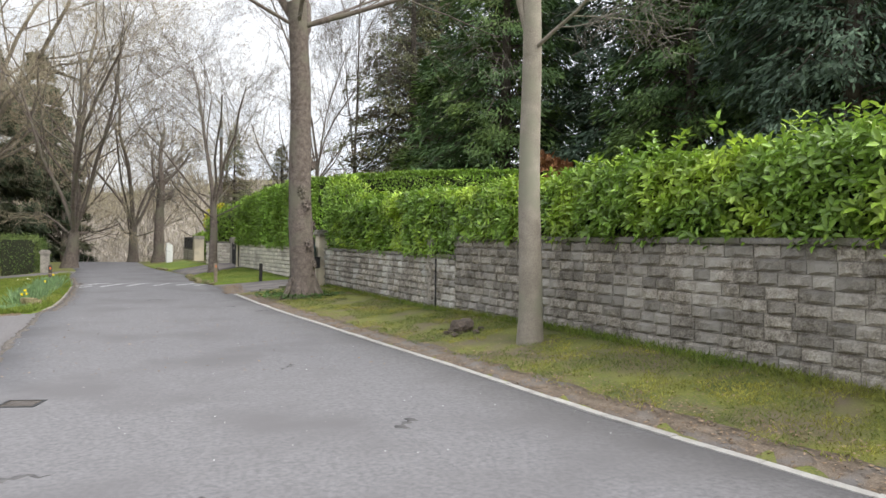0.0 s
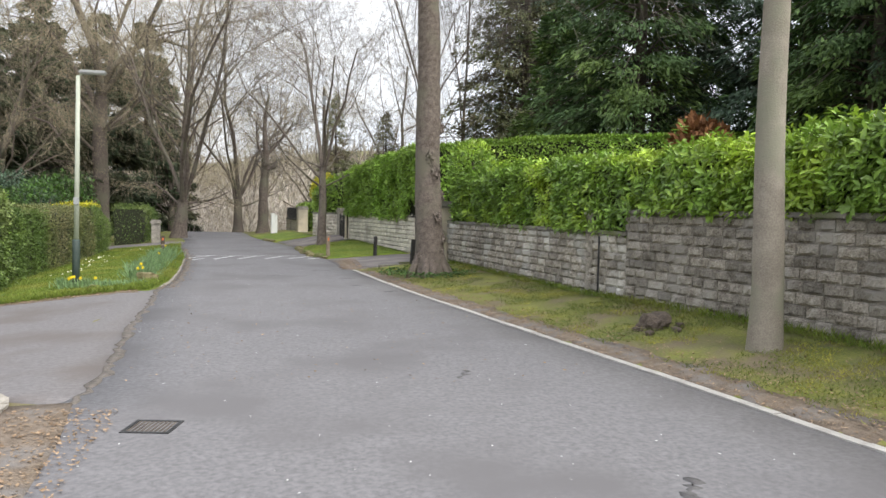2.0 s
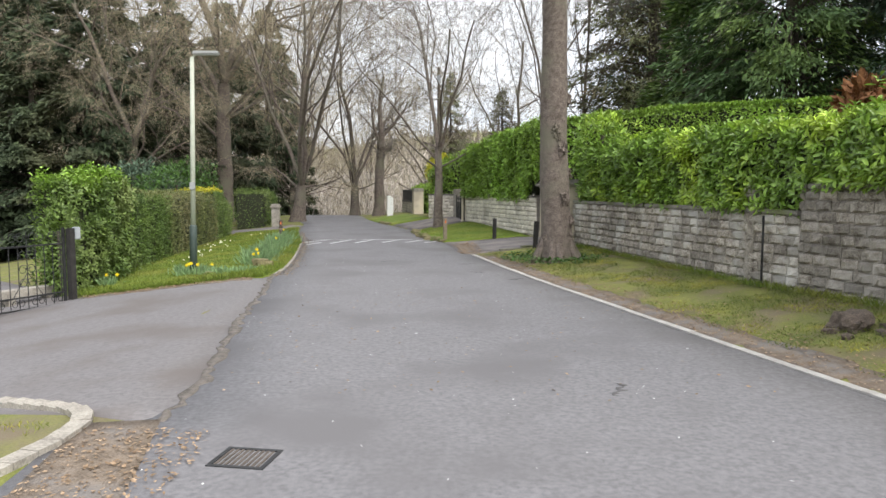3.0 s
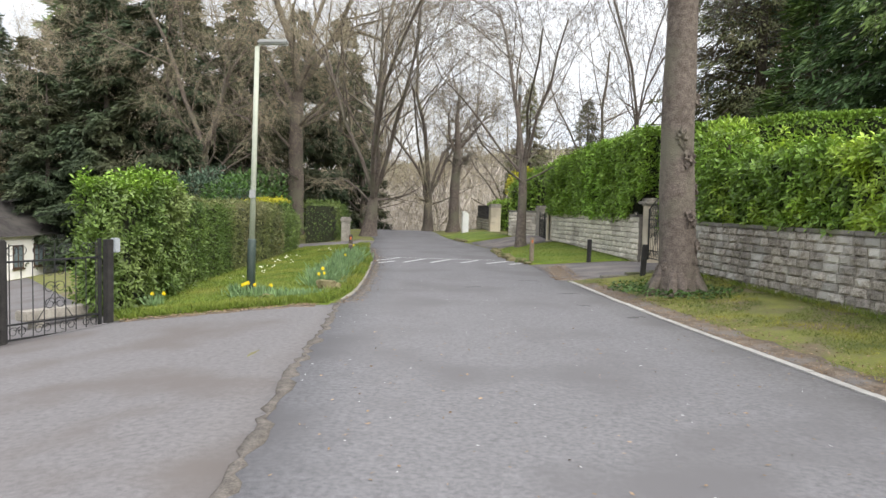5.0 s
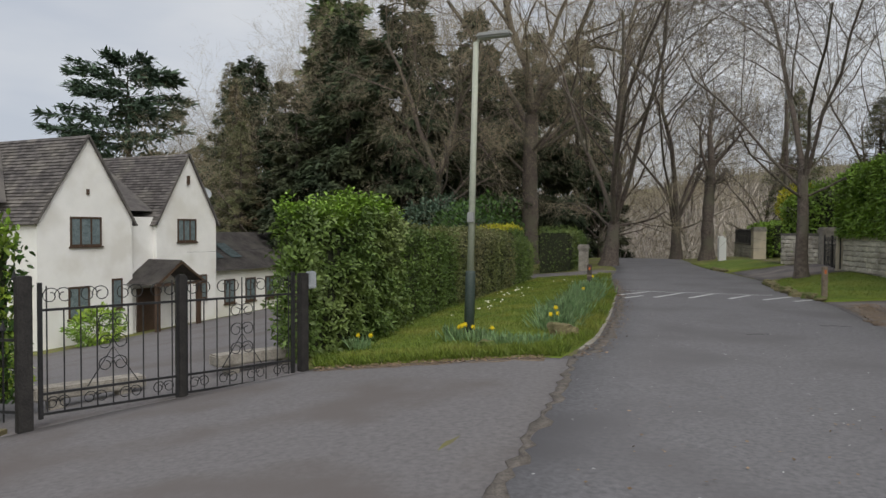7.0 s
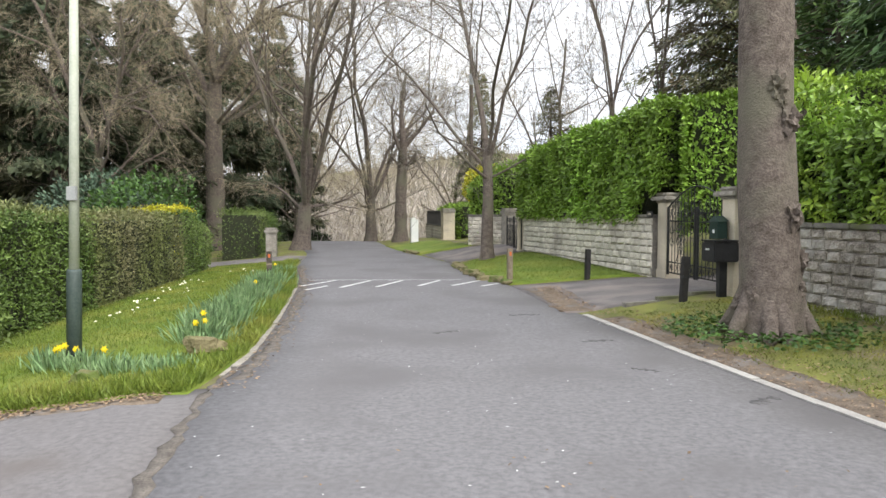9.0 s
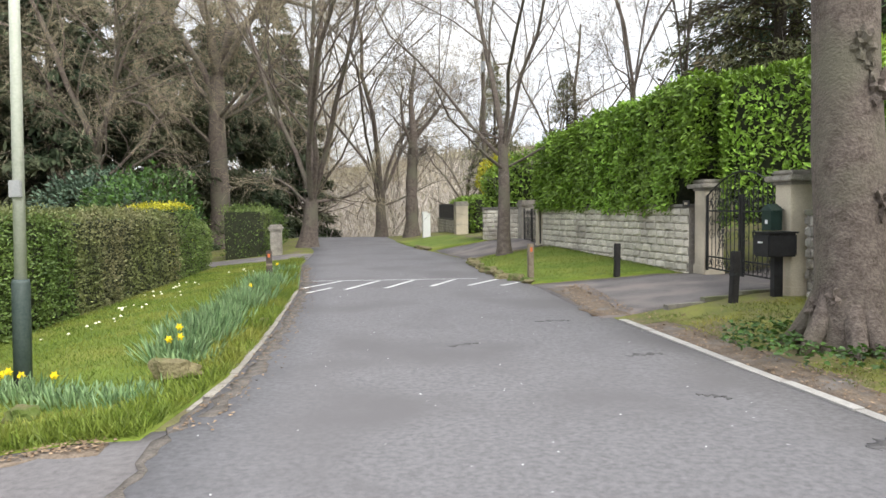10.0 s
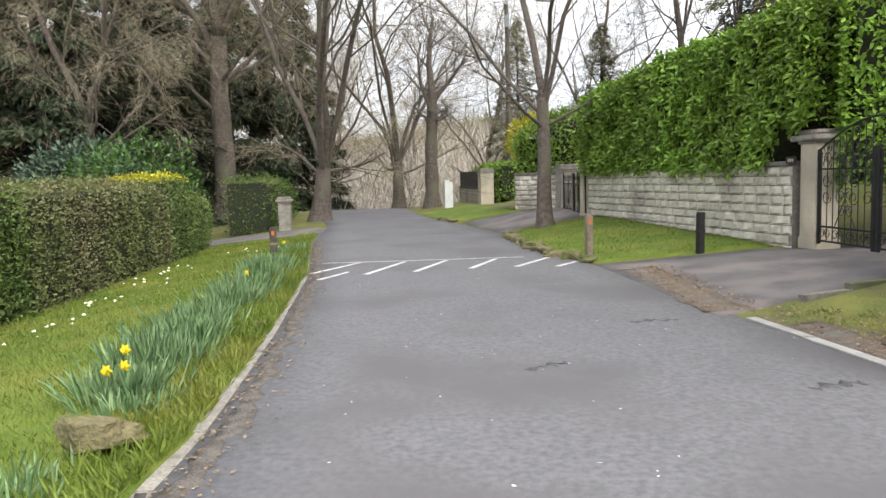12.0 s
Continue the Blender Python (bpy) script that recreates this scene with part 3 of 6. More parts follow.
stone_pier(3.36, 27.72, 0.2, 2.1, 0.4, 12, M_SAND, "cream sandstone gate pier with moulded cap and letter boxes")
stone_pier(3.08, 30.95, 0.25, 2.08, 0.4, 12, M_SAND, "cream sandstone gate pier with weathered moulded cap")
stone_pier(5.18, 19.28, 0.15, 1.92, 0.26, 11, M_STONE, "small stone pier with a moulded cap in the garden wall", 0.05)
stone_pier(0.4, 38.62, 0.3, 1.72, 0.22, 16, M_SAND, "slim pale stone pier ending the garden wall", 0.02)
stone_pier(-2.4, 52.2, 0.1, 1.85, 0.6, 14, M_SAND, "cream rendered pier at the far entrance", 0.04)
stone_pier(0.2, 41.75, 0.45, 1.8, 0.52, 14, M_CAP, "grey weathered stone pier beside the far gate", 0.05)
stone_wall("wall_entry", (-0.05, 41.9), (-1.35, 42.75), 1.5, 0.3, M_STONE2, "pale rock-faced stone wall at the far entrance", 99)
stone_wall("wall_far", (-2.55, 52.6), (-3.95, 59.6), 0.9, 0.3, M_STONE2, "low pale stone wall with a railing far down the lane", 0)
pipe = put("drainpipe", None, None, pose(5.06, 18.72, 0.2), "thin dark drainpipe on the stone wall", "pipe")
bm = bmesh.new()
tube(bm, [(0.0, 0.0, -0.15), (0.0, 0, 1.2)], 0.02, 6)
part("pipe", bm, M_IRON, pipe)


# ---------------- leaves and sprays ----------------
def leaf_mesh(name, c, d, n, length, width, material, fold=0.25, simple=False):
    """Many leaves: c places, d ways they point, n their upper sides."""
    d = d / np.linalg.norm(d, axis=1, keepdims=True)
    s = np.cross(d, n)
    s /= np.linalg.norm(s, axis=1, keepdims=True) + 1e-9
    up = np.cross(s, d)
    L, W = length[:, None], width[:, None]
    N = len(c)
    if simple:
        V = np.stack([c, c + d * L * 0.5 + s * W * 0.5, c + d * L, c + d * L * 0.5 - s * W * 0.5], 1)
        F = np.arange(N * 4).reshape(N, 4)
        k = 4
    else:
        V = np.stack([c, c + d * L * 0.35 + s * W * 0.48 + up * W * fold, c + d * L * 0.75 + s * W * 0.36 + up * W * fold * 0.8, c + d * L - up * L * 0.06,
                      c + d * L * 0.75 - s * W * 0.36 + up * W * fold * 0.8, c + d * L * 0.35 - s * W * 0.48 + up * W * fold], 1)
        a = (np.arange(N) * 6)[:, None]
        F = np.concatenate([a + [0, 1, 2, 3], a + [0, 3, 4, 5]], 1).reshape(-1, 4)
    me = bpy.data.meshes.new(name)
    verts, loops = V.reshape(-1, 3), F.reshape(-1)
    me.vertices.add(len(verts))
    me.vertices.foreach_set("co", verts.astype(np.float32).ravel())
    me.loops.add(len(loops))
    me.loops.foreach_set("vertex_index", loops.astype(np.int32))
    me.polygons.add(len(F))
    me.polygons.foreach_set("loop_start", np.arange(0, len(loops), 4, dtype=np.int32))
    me.update(calc_edges=True)
    me.validate()
    me.materials.append(material)
    return me


def lumps(p, seed, scale):
    """Smooth uneven field between -1 and 1."""
    r = np.random.RandomState(seed)
    out = np.zeros(len(p))
    for k in range(6):
        v = r.normal(size=3) * scale * (1 + 0.5 * k)
        out += np.sin(p @ v + r.uniform(0, 6.3)) / (1 + 0.4 * k)
    return out / 2.6


def hedge(line, depth, bottom, top, leaf, width, count, material, label, seed, rough=0.1, wild=0.0, lean=0.0, top_material=None, whorl=1):
    """A hedge along a polyline of its front foot; depth goes to the right of the run, or left when negative; bottom and top are tables of z by fraction."""
    count = count // whorl
    r = np.random.RandomState(seed)
    pts = [Vector(p) for p in along(line, 60)]
    nrm = []
    for i in range(61):
        d = (pts[min(i + 1, 60)] - pts[max(i - 1, 0)]).normalized()
        nrm.append(Vector((d.y, -d.x)))
    P, Nn = np.array([tuple(p) for p in pts]), np.array([tuple(n) for n in nrm])
    sgn = 1.0 if depth > 0 else -1.0
    dep = abs(depth)
    bt, tt = lambda f: np.interp(f, [a for a, _ in bottom], [b for _, b in bottom]), lambda f: np.interp(f, [a for a, _ in top], [b for _, b in top])
    root = put("hedge", None, None, None, label, "hedge")
    # plain dark core whose colour gives the shade between the leaves
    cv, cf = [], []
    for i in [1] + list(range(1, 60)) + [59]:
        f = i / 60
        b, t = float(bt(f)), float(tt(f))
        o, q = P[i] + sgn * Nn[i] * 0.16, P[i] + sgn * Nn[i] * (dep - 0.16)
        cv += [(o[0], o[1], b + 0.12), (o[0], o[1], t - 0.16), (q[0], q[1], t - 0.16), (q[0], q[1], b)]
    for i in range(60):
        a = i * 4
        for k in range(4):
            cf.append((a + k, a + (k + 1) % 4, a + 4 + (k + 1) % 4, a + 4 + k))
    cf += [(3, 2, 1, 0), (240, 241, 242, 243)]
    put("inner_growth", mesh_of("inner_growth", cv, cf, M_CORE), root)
    side = r.choice(3, count, p=[0.55, 0.37, 0.08])
    f = r.uniform(0, 1, count)
    ends = (r.uniform(0, 1, count) < 0.11)
    f = np.where(ends, np.where(r.uniform(0, 1, count) < 0.5, r.uniform(0, 0.004, count), r.uniform(0.996, 1, count)), f)
    x0 = np.stack([np.interp(f * 60, np.arange(61), P[:, k]) for k in (0, 1)], 1)
    n0 = np.stack([np.interp(f * 60, np.arange(61), Nn[:, k]) for k in (0, 1)], 1) * sgn
    b, t = bt(f), tt(f)
    u = r.uniform(0, 1, count)
    into = np.where(side == 0, 0.0, np.where(side == 1, u * dep, dep))
    into = np.where(ends, r.uniform(0, dep, count), into)
    z = np.where((side == 1) & ~ends, t, b + (t - b) * u)
    round_off = np.clip((z - (t - 0.22)) / 0.22, 0, 1) ** 2 * 0.14
    into = np.where(side == 0, into + round_off, into)
    c = np.concatenate([x0 + n0 * into[:, None], z[:, None]], 1)
    out = np.zeros((count, 3))
    out[:, :2] = np.where((side == 0)[:, None], -n0, np.where((side == 2)[:, None], n0, 0))
    out[:, 2] = np.where(side == 1, 1.0, 0.15)
    c += out * (lumps(c, seed + 1, 2.2)[:, None] * rough + r.normal(size=(count, 1)) * rough * 0.5 - 0.02)
    if wild:
        tall = (r.uniform(0, 1, count) < 0.22) & (side == 1)
        c[:, 2] += np.where(tall, r.uniform(0, 1, count) ** 2 * wild * np.clip(0.5 + lumps(c, seed + 3, 4.0), 0.1, 1.5), 0)
    d = out * 0.5 + r.normal(size=(count, 3)) * 0.55 + np.array([0, 0, 0.15])
    nn = out + r.normal(size=(count, 3)) * 0.45 + np.array([0, 0, 0.5])
    if whorl > 1:
        # each shoot carries a whorl of leaves that spread and sag round its tip
        axis = out + np.array([0, 0, 0.55]) + r.normal(size=(count, 3)) * 0.35
        axis /= np.linalg.norm(axis, axis=1, keepdims=True)
        e1 = np.cross(axis, r.normal(size=(count, 3)))
        e1 /= np.linalg.norm(e1, axis=1, keepdims=True)
        e2 = np.cross(axis, e1)
        ang = (np.arange(whorl) * 2.4)[None, :] + r.uniform(0, 6.3, (count, 1))
        ring = e1[:, None, :] * np.cos(ang)[..., None] + e2[:, None, :] * np.sin(ang)[..., None]
        rise = np.linspace(0.05, 1.0, whorl)[None, :, None] + r.normal(size=(count, whorl, 1)) * 0.12
        c = (c[:, None, :] + axis[:, None, :] * (rise - 0.6) * leaf * 0.9 + ring * 0.012).reshape(-1, 3)
        d = (ring + axis[:, None, :] * (rise * 0.9) - np.array([0, 0, 0.18])).reshape(-1, 3)
        nn = (axis[:, None, :] * 1.2 - ring * 0.4 + r.normal(size=(count, whorl, 3)) * 0.12).reshape(-1, 3)
        side = np.repeat(side, whorl)
        count = len(c)
    size = leaf * r.uniform(0.65, 1.25, count)
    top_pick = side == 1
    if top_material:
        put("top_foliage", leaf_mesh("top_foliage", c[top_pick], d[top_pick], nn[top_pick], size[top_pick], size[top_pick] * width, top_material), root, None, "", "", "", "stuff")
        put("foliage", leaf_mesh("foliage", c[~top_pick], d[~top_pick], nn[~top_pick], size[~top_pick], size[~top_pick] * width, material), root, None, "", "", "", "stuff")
    else:
        put("foliage", leaf_mesh("foliage", c, d, nn, size, size * width, material), root, None, "", "", "", "stuff")
    return root


# laurel on the garden wall, the tall clipped hedges, and the hedges on the house side
hedge([(8.0, 4.0), (5.38, 18.0), (3.55, 27.1)], 1.5, [(0, 1.86), (0.6, 1.84), (0.61, 1.45), (1, 1.45)], [(0, 2.95), (0.35, 2.95), (0.6, 2.85), (1, 2.85)], 0.125, 0.45, 60000, M_LAUREL, "bushy glossy laurel hedge spilling over the stone wall", 11, 0.15, 0.42, 0, None, 8)
hedge([(2.8, 30.75), (2.52, 31.6), (0.3, 38.3), (0.3, 38.6)], 1.6, [(0, 2.2), (0.07, 2.1), (0.12, 1.46), (0.3, 1.42), (0.5, 1.5), (1, 1.5)], [(0, 4.05), (0.5, 3.8), (1, 3.4)], 0.125, 0.46, 30000, M_CLIPPED, "tall clipped laurel hedge above the pale stone wall", 12, 0.1, 0, 0, None, 5)
hedge([(14.5, 27.0), (7.5, 29.0), (4.6, 30.0), (3.2, 30.6)], 1.2, [(0, 1.2), (1, 1.2)], [(0, 4.45), (0.6, 4.35), (1, 4.05)], 0.12, 0.46, 26000, M_CLIPPED, "tall clipped hedge inside the garden", 13, 0.05, 0, 0, M_CLIPPED)
hedge([(-1.3, 42.95), (0.2, 42.2), (2.9, 42.4)], -1.5, [(0, 0.9), (0.35, 0.6), (1, 0.6)], [(0, 2.7), (0.35, 3.3), (1, 3.7)], 0.13, 0.5, 9000, M_CLIPPED, "dark ivy-clad hedge at the far entrance", 14, 0.2)
hedge([(-1.8, 52.6), (-3.3, 59.8)], 1.6, [(0, 0.3), (1, 0.0)], [(0, 2.1), (1, 1.9)], 0.12, 0.5, 4000, M_CLIPPED, "green hedge behind the far railing", 15, 0.1)
# paler leaves on this top put the light from above into its colour
hedge([(-7.95, 21.5), (-7.72, 22.3), (-8.3, 25.4)], -0.75, [(0, -0.35), (1, -0.45)], [(0, 1.95), (0.5, 2.05), (1, 1.95)], 0.1, 0.48, 18000, M_PRIVET, "tall shaggy evergreen hedge with a paler top coloured as lit", 16, 0.18, 0.16, 0, M_CLIPPED, 5)
# top leaves paler than the sides, painting a lit top on this hedge
hedge([(-8.6, 25.5), (-8.95, 29.4)], -1.5, [(0, -0.4), (1, -0.4)], [(0, 1.72), (1, 1.6)], 0.06, 0.55, 17000, M_PRIVET, "clipped dull green hedge with a rounded top", 17, 0.12, 0.1, 0, M_PRIVET_D)
hedge([(-9.0, 29.5), (-9.5, 35.2)], -1.5, [(0, -0.4), (1, -0.4)], [(0, 1.55), (0.5, 1.62), (1, 1.5)], 0.06, 0.55, 15000, M_PRIVET_D, "clipped olive hedge with a rounded top", 18, 0.12, 0.08)
hedge([(-9.55, 35.3), (-9.75, 37.3)], -1.5, [(0, -0.4), (1, -0.4)], [(0, 1.75), (1, 1.7)], 0.06, 0.55, 5000, M_PRIVET, "clipped hedge section with a golden crown", 19, 0.08, 0, 0, M_GOLD)
hedge([(-9.8, 37.4), (-10.1, 39.3)], -1.5, [(0, -0.4), (1, -0.4)], [(0, 1.35), (1, 1.1)], 0.06, 0.55, 4000, M_PRIVET, "low clipped hedge end by the side entry", 20, 0.1)
hedge([(-9.6, 43.3), (-11.2, 52)], -1.6, [(0, -0.4), (1, -0.8)], [(0, 1.7), (1, 1.4)], 0.09, 0.5, 6000, M_PRIVET, "green hedge beyond the side entry", 21, 0.16)
# dark laurel on the sides, bright laurel on top: shading put into leaf colour
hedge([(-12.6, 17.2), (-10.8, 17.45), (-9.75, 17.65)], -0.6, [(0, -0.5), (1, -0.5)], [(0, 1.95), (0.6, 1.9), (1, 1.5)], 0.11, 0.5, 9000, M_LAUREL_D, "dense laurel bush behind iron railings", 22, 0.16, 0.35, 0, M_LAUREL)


# ---------------- bare trees ----------------
class Limbs:
    def __init__(self):
        self.v, self.f = [], []

    def bar(self, pts, radii, sides):
        n0 = len(self.v)
        for i, p in enumerate(pts):
            d = (pts[min(i + 1, len(pts) - 1)] - pts[max(i - 1, 0)]).normalized()
            a = Vector((1, 0, 0)) - d * d.x if abs(d.x) < 0.9 else Vector((0, 1, 0)) - d * d.y
            a.normalize()
            b = d.cross(a)
            for k in range(sides):
                w = 2 * math.pi * k / sides
                self.v.append(p + radii[i] * (math.cos(w) * a + math.sin(w) * b))
        for i in range(len(pts) - 1):
            for k in range(sides):
                self.f.append((n0 + i * sides + k, n0 + i * sides + (k + 1) % sides, n0 + (i + 1) * sides + (k + 1) % sides, n0 + (i + 1) * sides + k))


def grow(limbs, twigs, rnd, start, way, length, radius, level, depth, droop, kids, spread):
    segs = (5, 4, 4, 3)[min(level, 3)]
    pts, d, p = [start], way.copy(), start.copy()
    for i in range(segs):
        d = (d + Vector((rnd.gauss(0, 0.16), rnd.gauss(0, 0.16), rnd.gauss(0.03, 0.1) - droop * (level >= 2) + 0.07 * (level == 1)))).normalized()
        p = p + d * length / segs
        pts.append(p.copy())
    end = 0.45 if level < depth else 0.3
    radii = [radius * (1 - (1 - end) * i / segs) for i in range(segs + 1)]
    (limbs if level <= 2 else twigs).bar(pts, radii, (7, 6, 4, 3, 3)[min(level, 4)])
    if level >= depth:
        return
    n = kids[min(level, len(kids) - 1)]
    for k in range(n):
        f = 0.25 + 0.75 * (k + rnd.uniform(0.2, 0.9)) / n
        i = min(int(f * segs), segs - 1)
        q = pts[i].lerp(pts[i + 1], f * segs - i)
        ax = (pts[i + 1] - pts[i]).normalized()
        side = ax.orthogonal().normalized()
        side.rotate(Matrix.Rotation(rnd.uniform(0, 6.3), 3, ax))
        w = (ax * rnd.uniform(0.5, 1.0) + side * spread * rnd.uniform(0.6, 1.2)).normalized()
        grow(limbs, twigs, rnd, q, w, length * rnd.uniform(0.42, 0.68), max(radii[i] * rnd.uniform(0.32, 0.47), 0.0048), level + 1, depth, droop, kids, spread)


def bare_tree(x, y, height, radius, seed, label, lead=(0, 1.0), bark=M_BARK, twig=M_TWIG, clear=0.35, limbs_n=8, lean=(0, 0), droop=0.0, depth=4, kids=(5, 5, 5, 4), spread=0.9, forks=1, flare=1.6, bulge=0.0, limb_len=0.4, z=None, fine=6000, sag=0.0, arch=None):
    rnd = random.Random(seed)
    root = put("tree", None, None, pose(x, y, (ground_z(x, y) if z is None else z) - 0.05), label, "tree")
    trunk, limbs, twigs = Limbs(), Limbs(), Limbs()
    if lead[0]:
        cut = height * lead[1]
        pts = [Vector((lean[0] * cut * i / 12 + math.sin(i * 0.7 + seed) * 0.004 * cut, lean[1] * cut * i / 12 + math.cos(i * 0.6 + seed) * 0.004 * cut, cut * i / 12)) for i in range(13)]
        radii = [radius * (1 - 0.28 * i / 12) * (1 + (flare - 1) * math.exp(-(cut * i / 12) / (radius * 1.3))) * (1 + bulge * math.sin(i * 2.1 + seed)) for i in range(13)]
        trunk.bar(pts, radii, 18)
        turn = rnd.uniform(0, 6.3)
        for k in range(lead[0]):
            az = turn + 2 * math.pi * k / lead[0] + rnd.uniform(-0.4, 0.4)
            tilt = (0.12 if k == 0 else rnd.uniform(0.3, 0.6)) * spread
            w = Vector((math.cos(az) * tilt, math.sin(az) * tilt, 1)).normalized()
            grow(limbs, twigs, rnd, pts[-1] if k == 0 else pts[-1 - rnd.randrange(0, 3)], w, (height - cut) * (1.0 if k == 0 else rnd.uniform(0.7, 0.95)), radii[-1] * (0.68 if k == 0 else rnd.uniform(0.36, 0.5)), 0, depth, droop, kids, spread)
        for k in range(limbs_n):
            i = rnd.randrange(int(12 * clear), 13)
            az = k * 2.4 + rnd.uniform(-0.5, 0.5)
            w = Vector((math.cos(az) * spread, math.sin(az) * spread, rnd.uniform(0.15, 0.8))).normalized()
            grow(limbs, twigs, rnd, pts[i], w, height * limb_len * rnd.uniform(0.5, 0.9), radii[i] * rnd.uniform(0.2, 0.34), 1, depth, droop, kids, spread)
        forks = 0
    for fork in range(forks):
        base = Vector((0.3 * radius * fork, 0, 0))
        tilt = Vector((lean[0] + (0.16 * (1 if fork % 2 else -1) if forks > 1 else 0), lean[1] + (0.05 * fork if forks > 1 else 0), 1)).normalized()
        segs, pts, radii, d = 22, [], [], tilt
        for i in range(segs + 1):
            f = i / segs
            pts.append(base + tilt * height * f + Vector((math.sin(f * 7 + seed + fork) * 0.012 * height * f, math.cos(f * 6 + seed) * 0.012 * height * f, 0)))
            hh = height * f
            rr = radius * ((1 - f) ** 0.75 * 0.92 + 0.06) * (1 + (flare - 1) * math.exp(-hh / (radius * 1.3)))
            radii.append(rr * (1 + bulge * math.sin(hh * 2.1 + seed) * math.exp(-hh / 6)))
        trunk.bar(pts, radii, 16 if forks == 1 else 12)
        for k in range(limbs_n):
            f = clear + (0.97 - clear) * (k + rnd.uniform(0, 0.8)) / limbs_n
            i = min(int(f * segs), segs - 1)
            az = k * 2.4 + rnd.uniform(-0.5, 0.5)
            up = 0.35 + 0.9 * f
            w = Vector((math.cos(az) * spread, math.sin(az) * spread, up)).normalized()
            grow(limbs, twigs, rnd, pts[i], w, height * limb_len * (1.15 - 0.75 * (f - clear)) * rnd.uniform(0.75, 1.1), radii[i] * rnd.uniform(0.3, 0.46), 1, depth, droop, kids, spread)
    if arch:
        pts = [Vector(p) for p in arch]
        limbs.bar(pts, [radius * (0.42 - 0.3 * i / (len(pts) - 1)) for i in range(len(pts))], 8)
        for i in range(2, len(pts)):
            for k in range(4):
                w = Vector((rnd.uniform(-0.7, 0.9), rnd.uniform(-0.8, 0.8), rnd.uniform(-0.3, 0.9))).normalized()
                grow(limbs, twigs, rnd, pts[i], w, rnd.uniform(1.6, 2.8), 0.05, 2, depth, droop, kids, spread)
    if fine:
        r = np.random.RandomState(seed)
        tv = np.array([tuple(v) for v in twigs.v])
        c = tv[r.randint(0, len(tv), fine)] + r.normal(size=(fine, 3)) * 0.03
        mid = tv.mean(axis=0)
        away = (c - mid) / (np.linalg.norm(c - mid, axis=1, keepdims=True) + 0.1)
        d = away * 0.6 + r.normal(size=(fine, 3)) * 0.6 + np.array([0, 0, 0.25 - sag])
        L = r.uniform(0.2, 0.65, fine) * (height / 14)
        put("fine_growth", leaf_mesh("fine_growth", c, d, r.normal(size=(fine, 3)), L, np.full(fine, 0.011), twig, simple=True), root, None, "", "", "", "stuff")
    put("trunk", mesh_of("trunk", trunk.v, trunk.f, bark, True), root)
    put("branchwork", mesh_of("branchwork", limbs.v, limbs.f, bark, True), root, None, "", "", "", "stuff")
    put("twig_crown", mesh_of("twig_crown", twigs.v, twigs.f, twig, False), root, None, "", "", "", "stuff")
    return root


t1 = bare_tree(5.28, 13.55, 11, 0.19, 1, "young tree with pale smooth upright trunk on the verge", (3, 0.5), M_BARK_P, M_TWIG, 0.88, 3, (-0.006, 0), 0.0, 4, (6, 5, 5, 5), 0.8, 1, 1.15, 0, 0.3)
t2 = bare_tree(2.48, 24.25, 17, 0.36, 2, "large lime tree with burred bark and flared roots", (4, 0.5), M_BARK, M_TWIG, 0.85, 5, (-0.024, 0), 0.03, 4, (6, 5, 5, 5), 1.1, 1, 1.3, 0.03)
t3 = bare_tree(-0.72, 37.9, 11.5, 0.2, 3, "slender bare tree with spreading ascending limbs", (4, 0.3), M_BARK, M_TWIG, 0.8, 4, (0, 0), 0.0, 4, (7, 6, 5, 5), 0.95, 1, 1.4, 0, 0.4)
t4 = bare_tree(-8.7, 46.5, 15, 0.36, 4, "bare multi-stemmed lime tree leaning over the lane", (5, 0.14), M_BARK, M_TWIG_W, 0.5, 2, (0.12, 0), 0.03, 4, (7, 6, 5, 5), 0.7, 1, 1.5, 0, 0.3, None, 9000, 0.5)
t5 = bare_tree(-14.8, 52.9, 22, 0.52, 5, "tall bare tree with arching drooping branches", (4, 0.4), M_BARK, M_TWIG_W, 0.6, 7, (0.01, 0), 0.13, 4, (8, 6, 5, 5), 1.0, 1, 1.3, 0.04, 0.42, None, 15000, 0.9, [(0.1, 0, 9.3), (1.0, -0.3, 10.7), (2.4, -0.5, 11.8), (4.0, -0.6, 12.3), (5.3, -0.6, 11.9), (6.2, -0.6, 10.8)])
t6 = bare_tree(-6.9, 56.0, 13, 0.32, 6, "bare broad-crowned tree far down the lane", (5, 0.2), M_BARK, M_TWIG_W, 0.7, 3, (0, 0), 0.02, 4, (7, 5, 5, 5), 0.85, 1, 1.4, 0, 0.4, None, 6500, 0.3)
t7 = bare_tree(-5.0, 53.5, 9.0, 0.34, 7, "heavily pollarded bare tree with knobbly trunk", (3, 0.6), M_BARK, M_TWIG, 0.55, 9, (0.03, 0), 0.02, 3, (6, 6, 5), 0.9, 1, 1.4, 0.08, 0.14)
g = 0
for x, y in [(4.6, 45.5), (6.9, 46.5)]:
    copy_thing(t3, pose(x, y, ground_z(x, y), 0, 0, 70 + 90 * g)).scale = (0.72, 0.72, 1.45)
    g += 1
rnd = random.Random(77)
